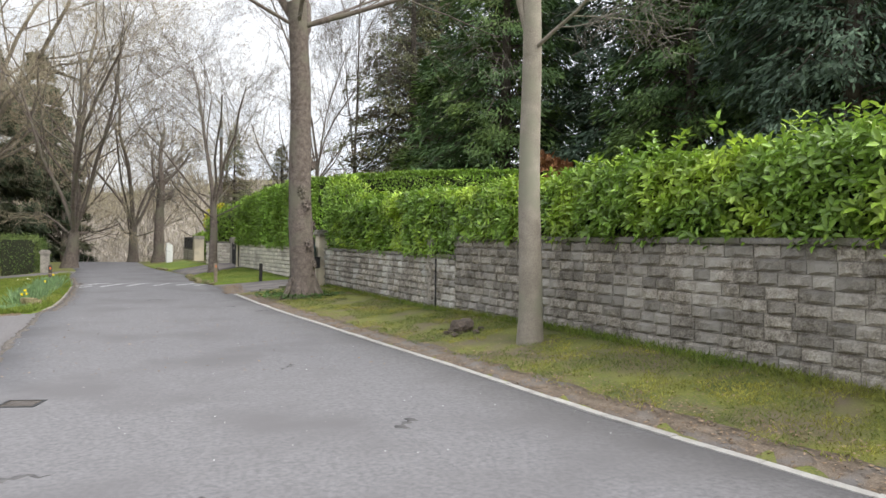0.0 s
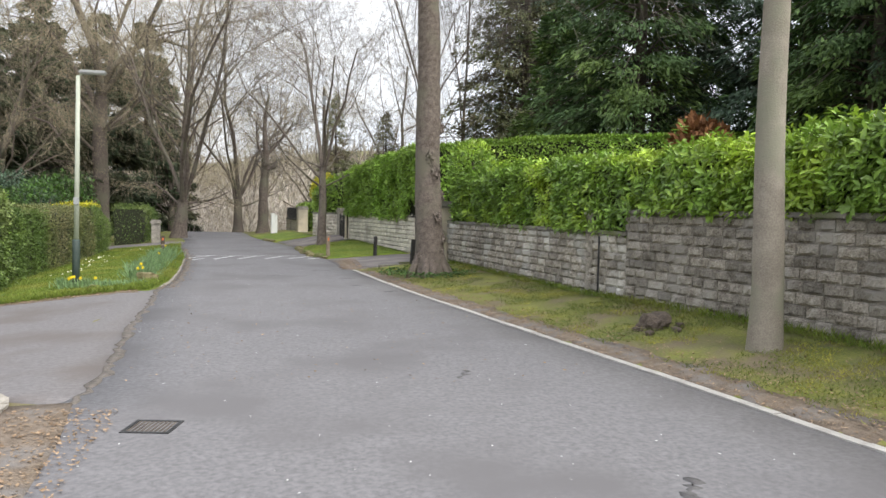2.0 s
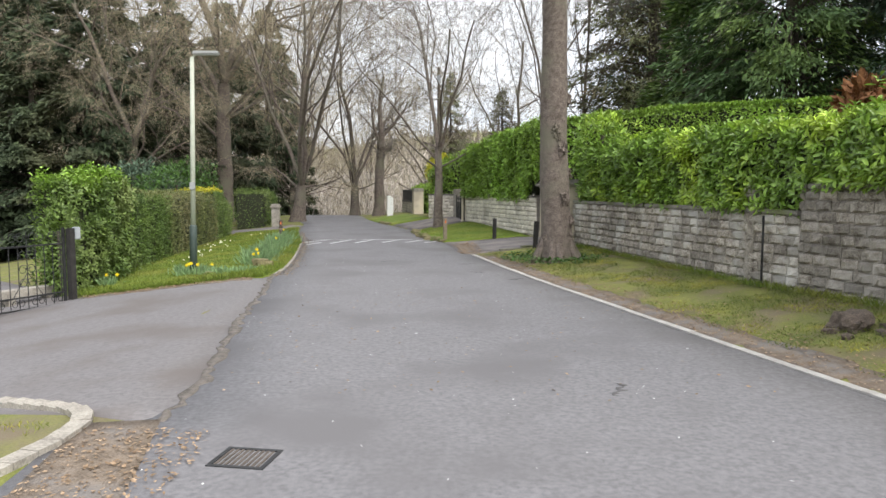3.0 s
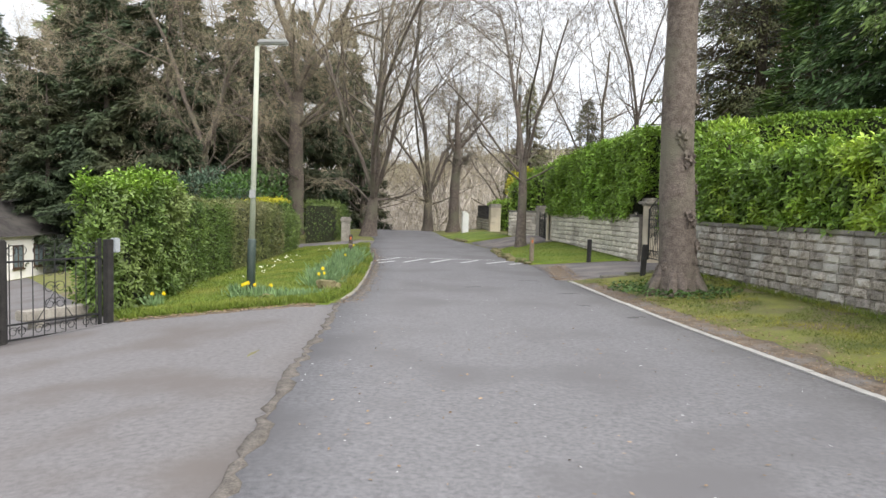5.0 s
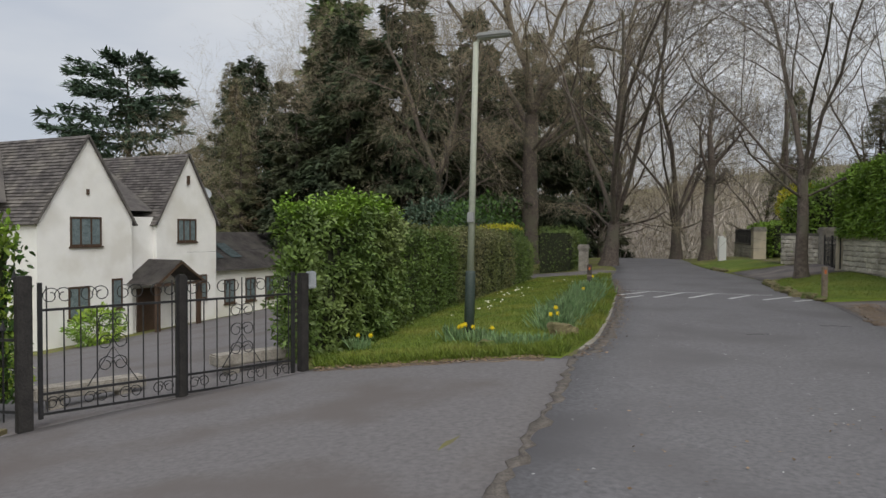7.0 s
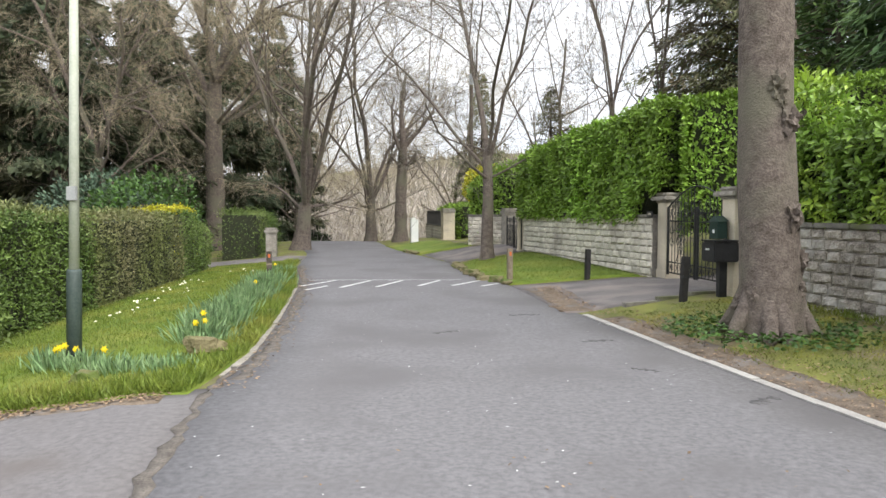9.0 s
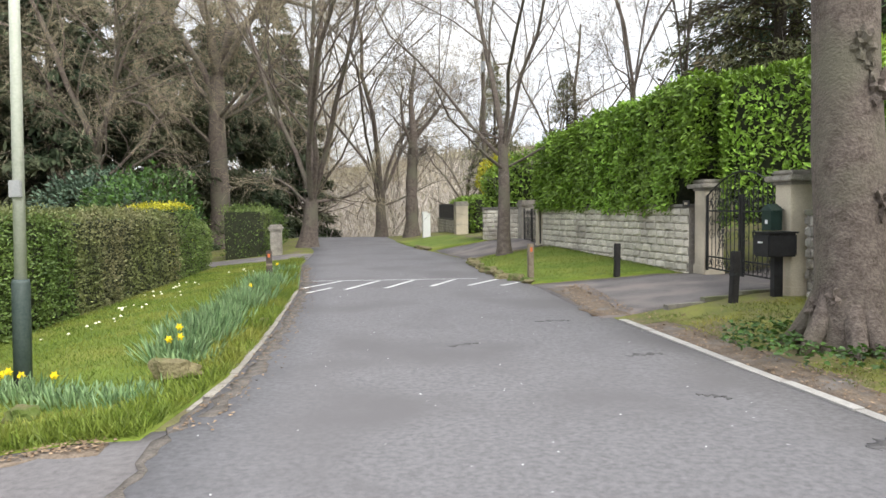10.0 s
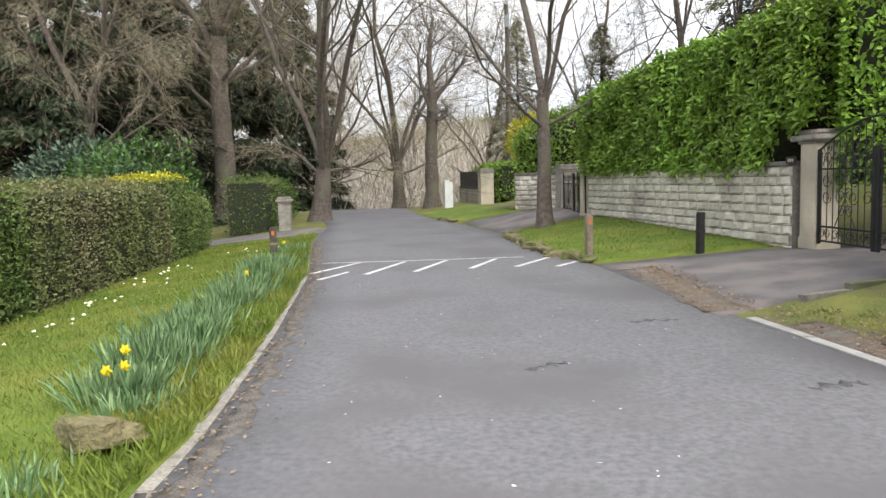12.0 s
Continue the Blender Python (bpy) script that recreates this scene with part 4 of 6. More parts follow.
for src, x, y, k in [(t6, -13.5, 66, 1.0), (t6, -2.5, 72, 0.9), (t5, -25, 74, 0.85), (t5, -19, 96, 0.8), (t6, -31, 62, 1.2), (t5, -37, 58, 0.7), (t6, -41, 66, 1.3), (t5, -20.5, 58, 0.8),
                     (t6, 4.5, 66, 1.0), (t6, -53, 70, 1.3), (t6, -31, 50, 0.8), (t6, -48, 60, 0.9), (t6, -25, 52, 0.95), (t5, -18, 47, 0.6),
                     (t6, -9.5, 84, 0.9), (t4, -18, 84, 1.0), (t6, -12, 97, 0.9), (t4, -25, 100, 1.0)]:
    copy_thing(src, pose(x, y, ground_z(x, y) - 0.1, 0, 0, rnd.uniform(0, 360))).scale = (k, k, k)


# ---------------- evergreens ----------------
def conifer(x, y, height, radius, seed, count, material, label, bare=0.06, shape=1.0, size=0.42, droop=0.5, tiers=26, trunk_r=0.35, blunt=0.0):
    r = np.random.RandomState(seed)
    root = put("conifer", None, None, pose(x, y, ground_z(x, y) - 0.1), label, "tree")
    bm = bmesh.new()
    tube(bm, [(0, 0, 0), (0.05, 0, height * 0.5), (0, 0, height * 0.97)], [trunk_r, trunk_r * 0.55, 0.03], 8)
    part("trunk", bm, M_BARK_D, root)
    nb = tiers * 11
    f = np.sort(r.uniform(bare, 1, nb))
    az = r.uniform(0, 2 * np.pi, nb)
    reach = radius * np.maximum((1 - f) ** shape, blunt * np.sqrt(np.clip(1 - f, 0, 1)) * 1.4) * r.uniform(0.65, 1.15, nb) + 0.15
    bm = Limbs()
    for i in range(0, nb, 2):
        w = Vector((math.cos(az[i]), math.sin(az[i]), 0))
        a = Vector((0, 0, height * f[i]))
        bm.bar([a, a + w * reach[i] * 0.5 + Vector((0, 0, 0.12 * reach[i])), a + w * reach[i] * 0.95 - Vector((0, 0, droop * 0.3 * reach[i]))], [0.05, 0.03, 0.01], 3)
    put("branchwork", mesh_of("branchwork", bm.v, bm.f, M_BARK_D), root, None, "", "", "", "stuff")
    wt = reach + 0.4
    b = r.choice(nb, count, p=wt / wt.sum())
    q = 1 - r.uniform(0, 1, count) ** 1.7 * 0.75
    side = r.normal(size=count) * 0.16 * reach[b] * (0.4 + 0.6 * (1 - q)) + r.normal(size=count) * 0.12
    rad = reach[b] * q
    ca, sa = np.cos(az[b]), np.sin(az[b])
    c = np.stack([ca * rad - sa * side, sa * rad + ca * side, height * f[b] + 0.12 * reach[b] * q - droop * 0.45 * reach[b] * q ** 2 + r.normal(size=count) * 0.12 - np.abs(r.normal(size=count)) * 0.18 * droop], 1)
    d = np.stack([ca + r.normal(size=count) * 0.5, sa + r.normal(size=count) * 0.5, -droop + r.normal(size=count) * 0.35], 1)
    n = np.stack([ca * 0.5 + r.normal(size=count) * 0.4, sa * 0.5 + r.normal(size=count) * 0.4, 0.8 + r.normal(size=count) * 0.3], 1)
    L = size * r.uniform(0.6, 1.3, count)
    put("foliage", leaf_mesh("foliage", c, d, n, L, L * 0.27, material, simple=True), root, None, "", "", "", "stuff")
    return root


c_olive = conifer(10.2, 45.5, 21, 5.6, 31, 34000, M_CONIFER_O, "tall conical olive-green cypress behind the hedge", 0.05, 0.85, 0.3, 0.5, 34)
c1 = conifer(11.5, 32.5, 17, 4.2, 32, 44000, M_CONIFER, "broad green cypress with drooping sprays", 0.12, 0.5, 0.28, 0.7, 30)
c2 = conifer(16.5, 29.5, 19, 4.6, 33, 44000, M_CONIFER_D, "dark fir with heavy layered branches", 0.2, 0.5, 0.3, 0.6, 30)
conifer(9.3, 36.5, 9.0, 2.2, 34, 10000, M_CONIFER, "bright green columnar cypress", 0.03, 0.6, 0.34, 0.2, 22, 0.2)
c3 = conifer(17.0, 19.5, 17, 4.6, 35, 44000, M_CONIFER_D, "dark green fir with pendulous branches", 0.13, 0.45, 0.28, 0.8, 30)
for src, x, y, s, a in [(c1, 20.5, 24.5, 1.05, 80), (c2, 22, 34, 1.1, 130), (c3, 15, 38.5, 1.15, 200), (c1, 15.5, 24.8, 0.9, 300), (c3, 21.5, 15.5, 1.0, 40), (c2, 13.5, 52, 1.2, 20), (c3, 26, 27, 1.2, 10), (c2, 27, 20, 1.2, 60)]:
    copy_thing(src, pose(x, y, ground_z(x, y) - 0.1, 0, 0, a)).scale = (s, s, s)
yew = conifer(-28, 53.5, 18.5, 6.0, 36, 46000, M_YEW, "dark brown-green yew behind the hedge", 0.02, 0.6, 0.5, 0.3, 28)
firs = conifer(-20.5, 48, 18, 4.4, 37, 38000, M_YEW, "dark spruce with gappy drooping branches", 0.06, 0.7, 0.5, 0.5, 18)
for x, y, s, a in [(-31, 51, 0.8, 50), (-26.5, 60, 0.75, 130), (-22.5, 64, 0.8, 200), (-17, 60, 0.9, 260), (-33, 58, 0.65, 90), (-16, 68, 1.0, 0), (-23.5, 47, 0.85, 160), (-18.5, 53, 0.9, 310), (-26, 45.5, 0.6, 20)]:
    copy_thing(firs, pose(x, y, ground_z(x, y) - 0.1, 0, 0, a)).scale = (s, s, s)
conifer(-42, 74, 34, 5.0, 38, 15000, M_CONIFER, "giant sequoia rising over the wood", 0.35, 0.45, 1.0, 0.3, 30, 0.8, 0.5)
pine = conifer(-58, 62, 21, 8.5, 39, 9000, M_CONIFER_D, "spreading flat-topped pine behind the house", 0.5, 0.25, 0.9, 0.05, 7, 0.5, 0.9)
copy_thing(yew, pose(-38, 56, ground_z(-38, 56) - 0.1, 0, 0, 140)).scale = (0.85, 0.85, 0.95)
olive_small = copy_thing(c_olive, pose(-37, 64, ground_z(-37, 64)))
olive_small.scale = (0.85, 0.85, 0.85)
for x, y, k, kz in [(-36, 52, 0.6, 0.72), (-41, 57, 0.75, 0.85), (-33, 49, 0.55, 0.55), (-47, 60, 0.7, 0.6)]:
    copy_thing(c_olive, pose(x, y, ground_z(x, y), 0, 0, x * 7)).scale = (k, k, kz)
copy_thing(c_olive, pose(-0.5, 63, ground_z(-0.5, 63))).scale = (0.5, 0.5, 0.5)
copy_thing(c_olive, pose(2.8, 52, ground_z(2.8, 52))).scale = (0.45, 0.45, 0.33)


# ---------------- iron gates, railings ----------------
def scroll(bm, cx, cz, r, flip=1, y=0.0, turns=1.25, start=0.0):
    pts = []
    for k in range(15):
        a = start + flip * turns * 2 * math.pi * k / 14
        rr = r * (1 - 0.62 * k / 14)
        pts.append((cx + rr * math.cos(a), y, cz + rr * math.sin(a)))
    tube(bm, pts, 0.007, 4)


def gate_leaf(parent, x0, x1, top, arch=0.0):
    """One leaf in the parent's xz plane, from x0 to x1; each bar is a part."""
    w = x1 - x0
    leaf = put("gate_leaf", None, parent)
    for z in (0.08, 0.3, top - 0.28):
        bm = bmesh.new()
        box(bm, x0, x1, -0.012, 0.012, z - 0.014, z + 0.014)
        part("rail", bm, M_IRON, leaf)
    n = 9
    bars = [x0 + w * (k + 0.5) / n for k in range(n)]
    for k, x in enumerate(bars):
        f = k / (n - 1)
        h = top - 0.02 + arch * math.sin(math.pi * 0.5 * (f if x1 > 0 else 1 - f))
        bm = bmesh.new()
        tube(bm, [(x, 0, 0.08), (x, 0, h if k in (0, 4, 8) or arch else top - 0.28)], 0.0085, 5)
        part("bar", bm, M_IRON, leaf)
    for x in (x0 + 0.02, x1 - 0.02):
        bm = bmesh.new()
        box(bm, x - 0.022, x + 0.022, -0.022, 0.022, 0.03, top + 0.02)
        part("stile", bm, M_IRON, leaf)
    for k in range(4):
        bm = bmesh.new()
        xx = x0 + w * (k + 0.5) / 4
        scroll(bm, xx - 0.07, top - 0.13, 0.1, 1)
        scroll(bm, xx + 0.07, top - 0.13, 0.1, -1, 0, 1.25, math.pi)
        part("scroll", bm, M_IRON, leaf)
        bm = bmesh.new()
        scroll(bm, xx - 0.06, 0.19, 0.08, 1)
        scroll(bm, xx + 0.06, 0.19, 0.08, -1, 0, 1.25, math.pi)
        part("scroll", bm, M_IRON, leaf)
    for zz in (0.55, 0.8, 1.05):
        for sg in (-1, 1):
            bm = bmesh.new()
            scroll(bm, x0 + w / 2 + sg * 0.08, zz, 0.1, -sg, 0, 1.25, math.pi if sg > 0 else 0.0)
            part("scroll", bm, M_IRON, leaf)
    bm = bmesh.new()
    tube(bm, [(x0 + w * 0.32, 0, 0.32), (x0 + w / 2, 0, 0.75), (x0 + w * 0.68, 0, 0.32)], 0.008, 4)
    part("brace", bm, M_IRON, leaf)
    return leaf


gd = GATE_B - GATE_A
gz = -0.44
gate = put("driveway_gate", None, None, pose(GATE_A.x, GATE_A.y, gz, 0, 0, math.degrees(math.atan2(gd.y, gd.x))), "closed black wrought-iron double driveway gate with scrollwork", "gate")
GL = gd.length
gate_leaf(gate, 0.14, GL / 2 - 0.03, 1.5)
gate_leaf(gate, GL / 2 + 0.03, GL - 0.14, 1.5)
for s, h, r in ((0.0, 1.6, 0.075), (GL / 2, 1.55, 0.045), (GL, 1.5, 0.06)):
    bm = bmesh.new()
    box(bm, s - r, s + r, -r, r, -0.15, h, 0.008)
    part("gate_post", bm, M_BLACKWOOD, gate)
bm = bmesh.new()
box(bm, GL + 0.07, GL + 0.19, -0.06, 0.06, 1.28, 1.52, 0.015)
part("intercom", bm, M_GREY, gate, "small grey intercom box")
rail = put("railing", None, None, pose(-10.1, 16.95, -0.45, 0, 0, 17), "black iron railing with spear finials by the brick pillar", "railing")
for k in range(9):
    bm = bmesh.new()
    x = 0.3 + k * 0.145
    h = 1.55 if k % 4 == 0 else 1.0
    tube(bm, [(x, 0, 0.02), (x, 0, h)], 0.01, 5)
    lathe(bm, [(0.008, h), (0.035, h + 0.02), (0.022, h + 0.06), (0.003, h + 0.13)], 6, x, 0)
    part("bar", bm, M_IRON, rail)
for z in (0.12, 0.9):
    bm = bmesh.new()
    box(bm, 0.2, 1.5, -0.014, 0.014, z, z + 0.03)
    part("rail", bm, M_IRON, rail)
kerb_run("railing_kerb", [(-9.95, 16.75), (-9.3, 17.0), (-8.75, 17.25)], 0.3, 0.2, 0.1, M_ROCK, "rough pale stone footing under the iron railing")
for o in scene.objects:
    if o.parent and o.parent.name == "railing_kerb":
        o.location.z -= 0.02

gate2 = put("garden_gate", None, None, pose(2.95, 30.75, 0.3, 0, 0, -81), "tall black wrought-iron arched double garden gate", "gate")
gate_leaf(gate2, 0.05, 1.33, 1.45, 0.4)
gate_leaf(gate2, 1.39, 2.68, 1.45, 0.4)
bm = bmesh.new()
tube(bm, [(0.05 + 2.63 * k / 16, 0, 1.45 + 0.42 * math.sin(math.pi * k / 16)) for k in range(17)], 0.016, 6)
part("arch_bar", bm, M_IRON, gate2)
for k in range(8):
    for zz in (0.75, 1.0, 1.25, 1.5):
        bm = bmesh.new()
        scroll(bm, 0.25 + k * 0.31, zz, 0.11, 1 if k % 2 else -1)
        part("scroll", bm, M_IRON, gate2)
gate3 = put("far_gate", None, None, pose(0.4, 38.4, 0.15, 0, 0, 98), "black iron gate at the far driveway", "gate")
gate_leaf(gate3, 0.1, 1.3, 1.35)
gate_leaf(gate3, 1.35, 2.55, 1.35)
railing2 = put("railing", None, None, pose(-2.62, 52.7, 0.9, 0, 0, 101), "black railing panel on the far low wall", "railing")
for k in range(44):
    bm = bmesh.new()
    box(bm, k * 0.15, k * 0.15 + 0.05, -0.02, 0.02, 0, 0.85)
    part("bar", bm, M_IRON, railing2)
for z in (0.05, 0.8):
    bm = bmesh.new()
    box(bm, 0, 6.6, -0.025, 0.025, z, z + 0.05)
    part("rail", bm, M_IRON, railing2)

# letter boxes on and beside the sandstone pier
mb = put("letter_box", None, None, pose(2.98, 27.5, 0.82, 0, 0, 12), "large black parcel box hung on the sandstone pier", "letter box")
bm = bmesh.new()
box(bm, -0.23, 0.23, -0.2, 0.2, 0, 0.34, 0.02)
part("body", bm, M_IRON, mb)
bm = bmesh.new()
box(bm, -0.25, 0.25, -0.22, 0.22, 0.342, 0.37, 0.01)
part("lid", bm, M_IRON, mb)
bm = bmesh.new()
box(bm, -0.25, -0.232, -0.05, 0.05, 0.2, 0.225)
part("plate", bm, M_WHITE, mb, "white writing plate")
bm = bmesh.new()
box(bm, -0.04, 0.1, -0.05, 0.05, -0.68, 0.0)
part("stand", bm, M_IRON, mb)
mb2 = put("letter_box", None, None, pose(3.0, 27.68, 1.2, 0, 0, 12), "small dark green letter box with a pitched lid", "letter box")
bm = bmesh.new()
box(bm, -0.09, 0.09, -0.13, 0.13, 0, 0.3, 0.01)
part("body", bm, M_GREENBOX, mb2)
bm = bmesh.new()
vv = [bm.verts.new(p) for p in [(-0.11, -0.15, 0.3), (0.11, -0.15, 0.3), (0.11, 0.15, 0.3), (-0.11, 0.15, 0.3), (-0.08, 0, 0.4), (0.08, 0, 0.4)]]
for f in [(3, 2, 1, 0), (0, 1, 5, 4), (2, 3, 4, 5), (1, 2, 5), (3, 0, 4)]:
    bm.faces.new([vv[i] for i in f])
part("lid", bm, M_GREENBOX, mb2)
bm = bmesh.new()
box(bm, -0.096, -0.088, -0.03, 0.03, 0.1, 0.16)
part("emblem", bm, M_WHITE, mb2)
plate = put("number_plate", None, None, pose(2.62, 30.9, 1.62, 0, 0, 12), "dark house number plate on the sandstone pier", "sign")
bm = bmesh.new()
box(bm, -0.01, 0.01, -0.13, 0.13, -0.06, 0.06, 0.004)
part("plate", bm, M_IRON, plate)
bm = bmesh.new()
for k in range(3):
    box(bm, -0.014, -0.0105, -0.07 + k * 0.05, -0.04 + k * 0.05, -0.025, 0.025)
part("lettering", bm, M_SAND, plate)


# ---------------- posts, lamp, boxes ----------------
def bollard(x, y, h, w, material, label, reflector=False, tilt=(0, 0)):
    b = put("bollard", None, None, pose(x, y, ground_z(x, y), tilt[0], tilt[1], 14), label, "bollard")
    bm = bmesh.new()
    box(bm, -w / 2, w / 2, -w / 2, w / 2, -0.15, h, 0.012)
    part("post", bm, material, b)
    bm = bmesh.new()
    box(bm, -w * 0.52, w * 0.52, -w * 0.52, w * 0.52, h * 0.52, h * 0.58)
    part("band", bm, M_IRON if not reflector else M_WOOD, b)
    if reflector:
        bm = bmesh.new()
        box(bm, -w * 0.2, w * 0.2, -w / 2 - 0.012, -w / 2 - 0.002, h * 0.78, h * 0.9, 0.003)
        part("reflector", bm, M_ORANGE, b, "orange reflector")
    return b


bollard(2.29, 27.25, 0.76, 0.11, M_BLACKWOOD, "black timber bollard on the verge by the driveway", False, (0, 3))
bollard(1.35, 31.3, 0.68, 0.11, M_BLACKWOOD, "black timber bollard at the lawn island edge", False, (0, 1))
bollard(-0.33, 32.25, 0.78, 0.12, M_WOOD, "weathered timber post with a reflector on the lawn island", True)
bollard(-6.25, 32.75, 0.7, 0.13, M_BARK_D, "dark weathered timber post with a reflector among daffodils", True)

lamp = put("street_lamp", None, None, pose(-5.98, 23.4, ground_z(-5.98, 23.4), -1.5, 0.6, 0), "pale green steel street lamp with dark green base", "street lamp")
bm = bmesh.new()
lathe(bm, [(0.085, -0.2), (0.085, 1.1), (0.075, 1.14)], 12)
part("base", bm, M_LAMPBASE, lamp, "dark green lower column", None, True)
bm = bmesh.new()
lathe(bm, [(0.058, 1.14), (0.052, 3.0), (0.046, 4.95)], 12)
part("column", bm, M_LAMP, lamp, "", None, True)
bm = bmesh.new()
tube(bm, [(0, 0, 4.93), (0.08, 0.0, 5.02), (0.2, 0, 5.04)], 0.03, 8)
part("bracket", bm, M_LAMP, lamp)
bm = bmesh.new()
box(bm, 0.02, 0.62, -0.09, 0.09, 5.0, 5.09, 0.03)
part("lantern", bm, M_LAMPHEAD, lamp, "grey lantern housing")
bm = bmesh.new()
box(bm, -0.05, 0.07, -0.09, -0.045, 1.95, 2.12, 0.008)
part("plate", bm, M_LAMPHEAD, lamp, "small grey number plate")

wb = put("white_cabinet", None, None, pose(-4.04, 51, ground_z(-4.04, 51), 0, 0, 14), "white painted gate pillar by the far drive", "pillar")
bm = bmesh.new()
box(bm, -0.18, 0.18, -0.16, 0.16, -0.1, 1.15, 0.02)
part("body", bm, M_WHITE, wb)
bm = bmesh.new()
box(bm, -0.2, 0.05, -0.18, 0.18, 1.152, 1.24, 0.02)
part("cap", bm, M_WHITE, wb)
pole = put("telegraph_pole", None, None, pose(-1.2, 56, ground_z(-1.2, 56)), "tall weathered wooden telegraph pole", "pole")
bm = bmesh.new()
lathe(bm, [(0.14, -0.3), (0.1, 9.4)], 8)
part("shaft", bm, M_BARK, pole)
bm = bmesh.new()
box(bm, -0.12, 0.12, -0.2, -0.1, 8.3, 8.9, 0.02)
part("box", bm, M_GREY, pole)
pole2 = put("telegraph_pole", None, None, pose(-10.5, 88, ground_z(-10.5, 88)), "pale pole far down the lane", "pole")
bm = bmesh.new()
lathe(bm, [(0.14, -0.3), (0.1, 7.5)], 8)
part("shaft", bm, M_SAND, pole2)
pier2 = stone_pier(-9.0, 42.9, -0.25, 1.05, 0.4, 10, M_CAP, "dark weathered stone gate pier by the side entry", 0.06)
cable = put("cable", None, None, None, "thin dark cable strung behind the hedge", "cable")
bm = bmesh.new()
tube(bm, [(-26 + 16.5 * k / 14, 36 + 5 * k / 14, 0.6 + 3.0 * k / 14 - 0.8 * math.sin(math.pi * k / 14)) for k in range(15)], 0.007, 4)
part("wire", bm, M_IRON, cable)


# ---------------- brick gate pillar ----------------
pil = put("brick_pillar", None, None, pose(-10.45, 16.6, -0.5, 0, 0, 42), "orange brick gate pillar with blue brick plinth and moulded stone cap", "pillar")
PW = 0.5
bm = bmesh.new()
box(bm, -PW + 0.01, PW - 0.01, -PW + 0.01, PW - 0.01, -0.3, 1.75)
part("core", bm, M_MORTAR, pil)


def brick_data(material, l):
    bm = bmesh.new()
    box(bm, -l / 2, l / 2, -0.05, 0.0, 0, 0.066, 0.004)
    me = bpy.data.meshes.new("brick")
    bm.to_mesh(me)
    bm.free()
    me.materials.append(material)
    return me


BR = {(m.name, l): brick_data(m, l) for m in (M_BRICK, M_BLUEBRICK) for l in (0.215, 0.1025)}
for c in range(25):
    z = c * 0.076
    if 1.27 < z < 1.5 or z > 1.72:
        continue
    m, grow_out = (M_BLUEBRICK, 0.035) if z < 0.37 else (M_BRICK, 0.0)
    half = PW + grow_out
    for side in range(4):
        rot = pose(0, 0, 0, 0, 0, 90 * side)
        s, k = -half + (0.0 if c % 2 else -0.11), 0
        while s < half - 0.02:
            a, b = max(s, -half), min(s + 0.225, half)
            if b - a > 0.05:
                ob = put("brick", BR[(m.name, 0.215)], pil, rot @ pose((a + b) / 2, -half + 0.048, z, 0, 0, 0))
                ob.scale = ((b - a - 0.01) / 0.215, 1, 1)
            s += 0.225
bm = bmesh.new()
box(bm, -PW - 0.012, PW + 0.012, -PW - 0.012, PW + 0.012, 1.29, 1.505, 0.01)
part("stone_band", bm, M_CAP, pil, "grey stone band")
bm = bmesh.new()
for k in range(16):
    for a, b in ((0, 1), (1, 0), (0, -1), (-1, 0)):
        t = -PW + 0.03 + k * 0.0627
        if a == 0:
            box(bm, t - 0.02, t + 0.02, b * (PW + 0.03) - 0.03, b * (PW + 0.03) + 0.03, 1.73, 1.79)
        else:
            box(bm, a * (PW + 0.03) - 0.03, a * (PW + 0.03) + 0.03, t - 0.02, t + 0.02, 1.73, 1.79)
part("dentils", bm, M_CAP, pil, "row of small stone dentils")
bm = bmesh.new()
box(bm, -PW - 0.05, PW + 0.05, -PW - 0.05, PW + 0.05, 1.79, 1.9, 0.02)
box(bm, -PW - 0.1, PW + 0.1, -PW - 0.1, PW + 0.1, 1.902, 2.03, 0.03)
box(bm, -PW - 0.16, PW + 0.16, -PW - 0.16, PW + 0.16, 2.032, 2.1, 0.02)
part("cornice", bm, M_CAP, pil, "moulded grey stone cornice")
bm = bmesh.new()
vv = [bm.verts.new((a * (PW + 0.1), b * (PW + 0.1), 2.102)) for a, b in ((-1, -1), (1, -1), (1, 1), (-1, 1))]
tt = [bm.verts.new((a * 0.12, b * 0.12, 2.28)) for a, b in ((-1, -1), (1, -1), (1, 1), (-1, 1))]
for k in range(4):
    bm.faces.new((vv[k], vv[(k + 1) % 4], tt[(k + 1) % 4], tt[k]))
bm.faces.new(tt)
bm.faces.new(vv[::-1])
part("pyramid_cap", bm, M_CAP, pil, "shallow stone pyramid cap")
for side, l in ((0, "small dark plaque with a yellow mark"), (1, "small dark plaque")):
    bm = bmesh.new()
    box(bm, -0.12, 0.12, -PW - 0.03, -PW - 0.014, 1.31, 1.48, 0.004)
    pq = part("plaque", bm, M_IRON, pil, l, pose(0, 0, 0, 0, 0, 90 * side))
    bm = bmesh.new()
    box(bm, -0.05, 0.05, -PW - 0.036, -PW - 0.031, 1.36, 1.43)
    part("mark", bm, M_PETAL, pq)


# ---------------- the white house ----------------
house = put("house", None, None, pose(0, 0, 0), "white rendered gabled house with steep brown tiled roofs", "house")
HX, HZ, EV = -25.0, -2.75, 2.0


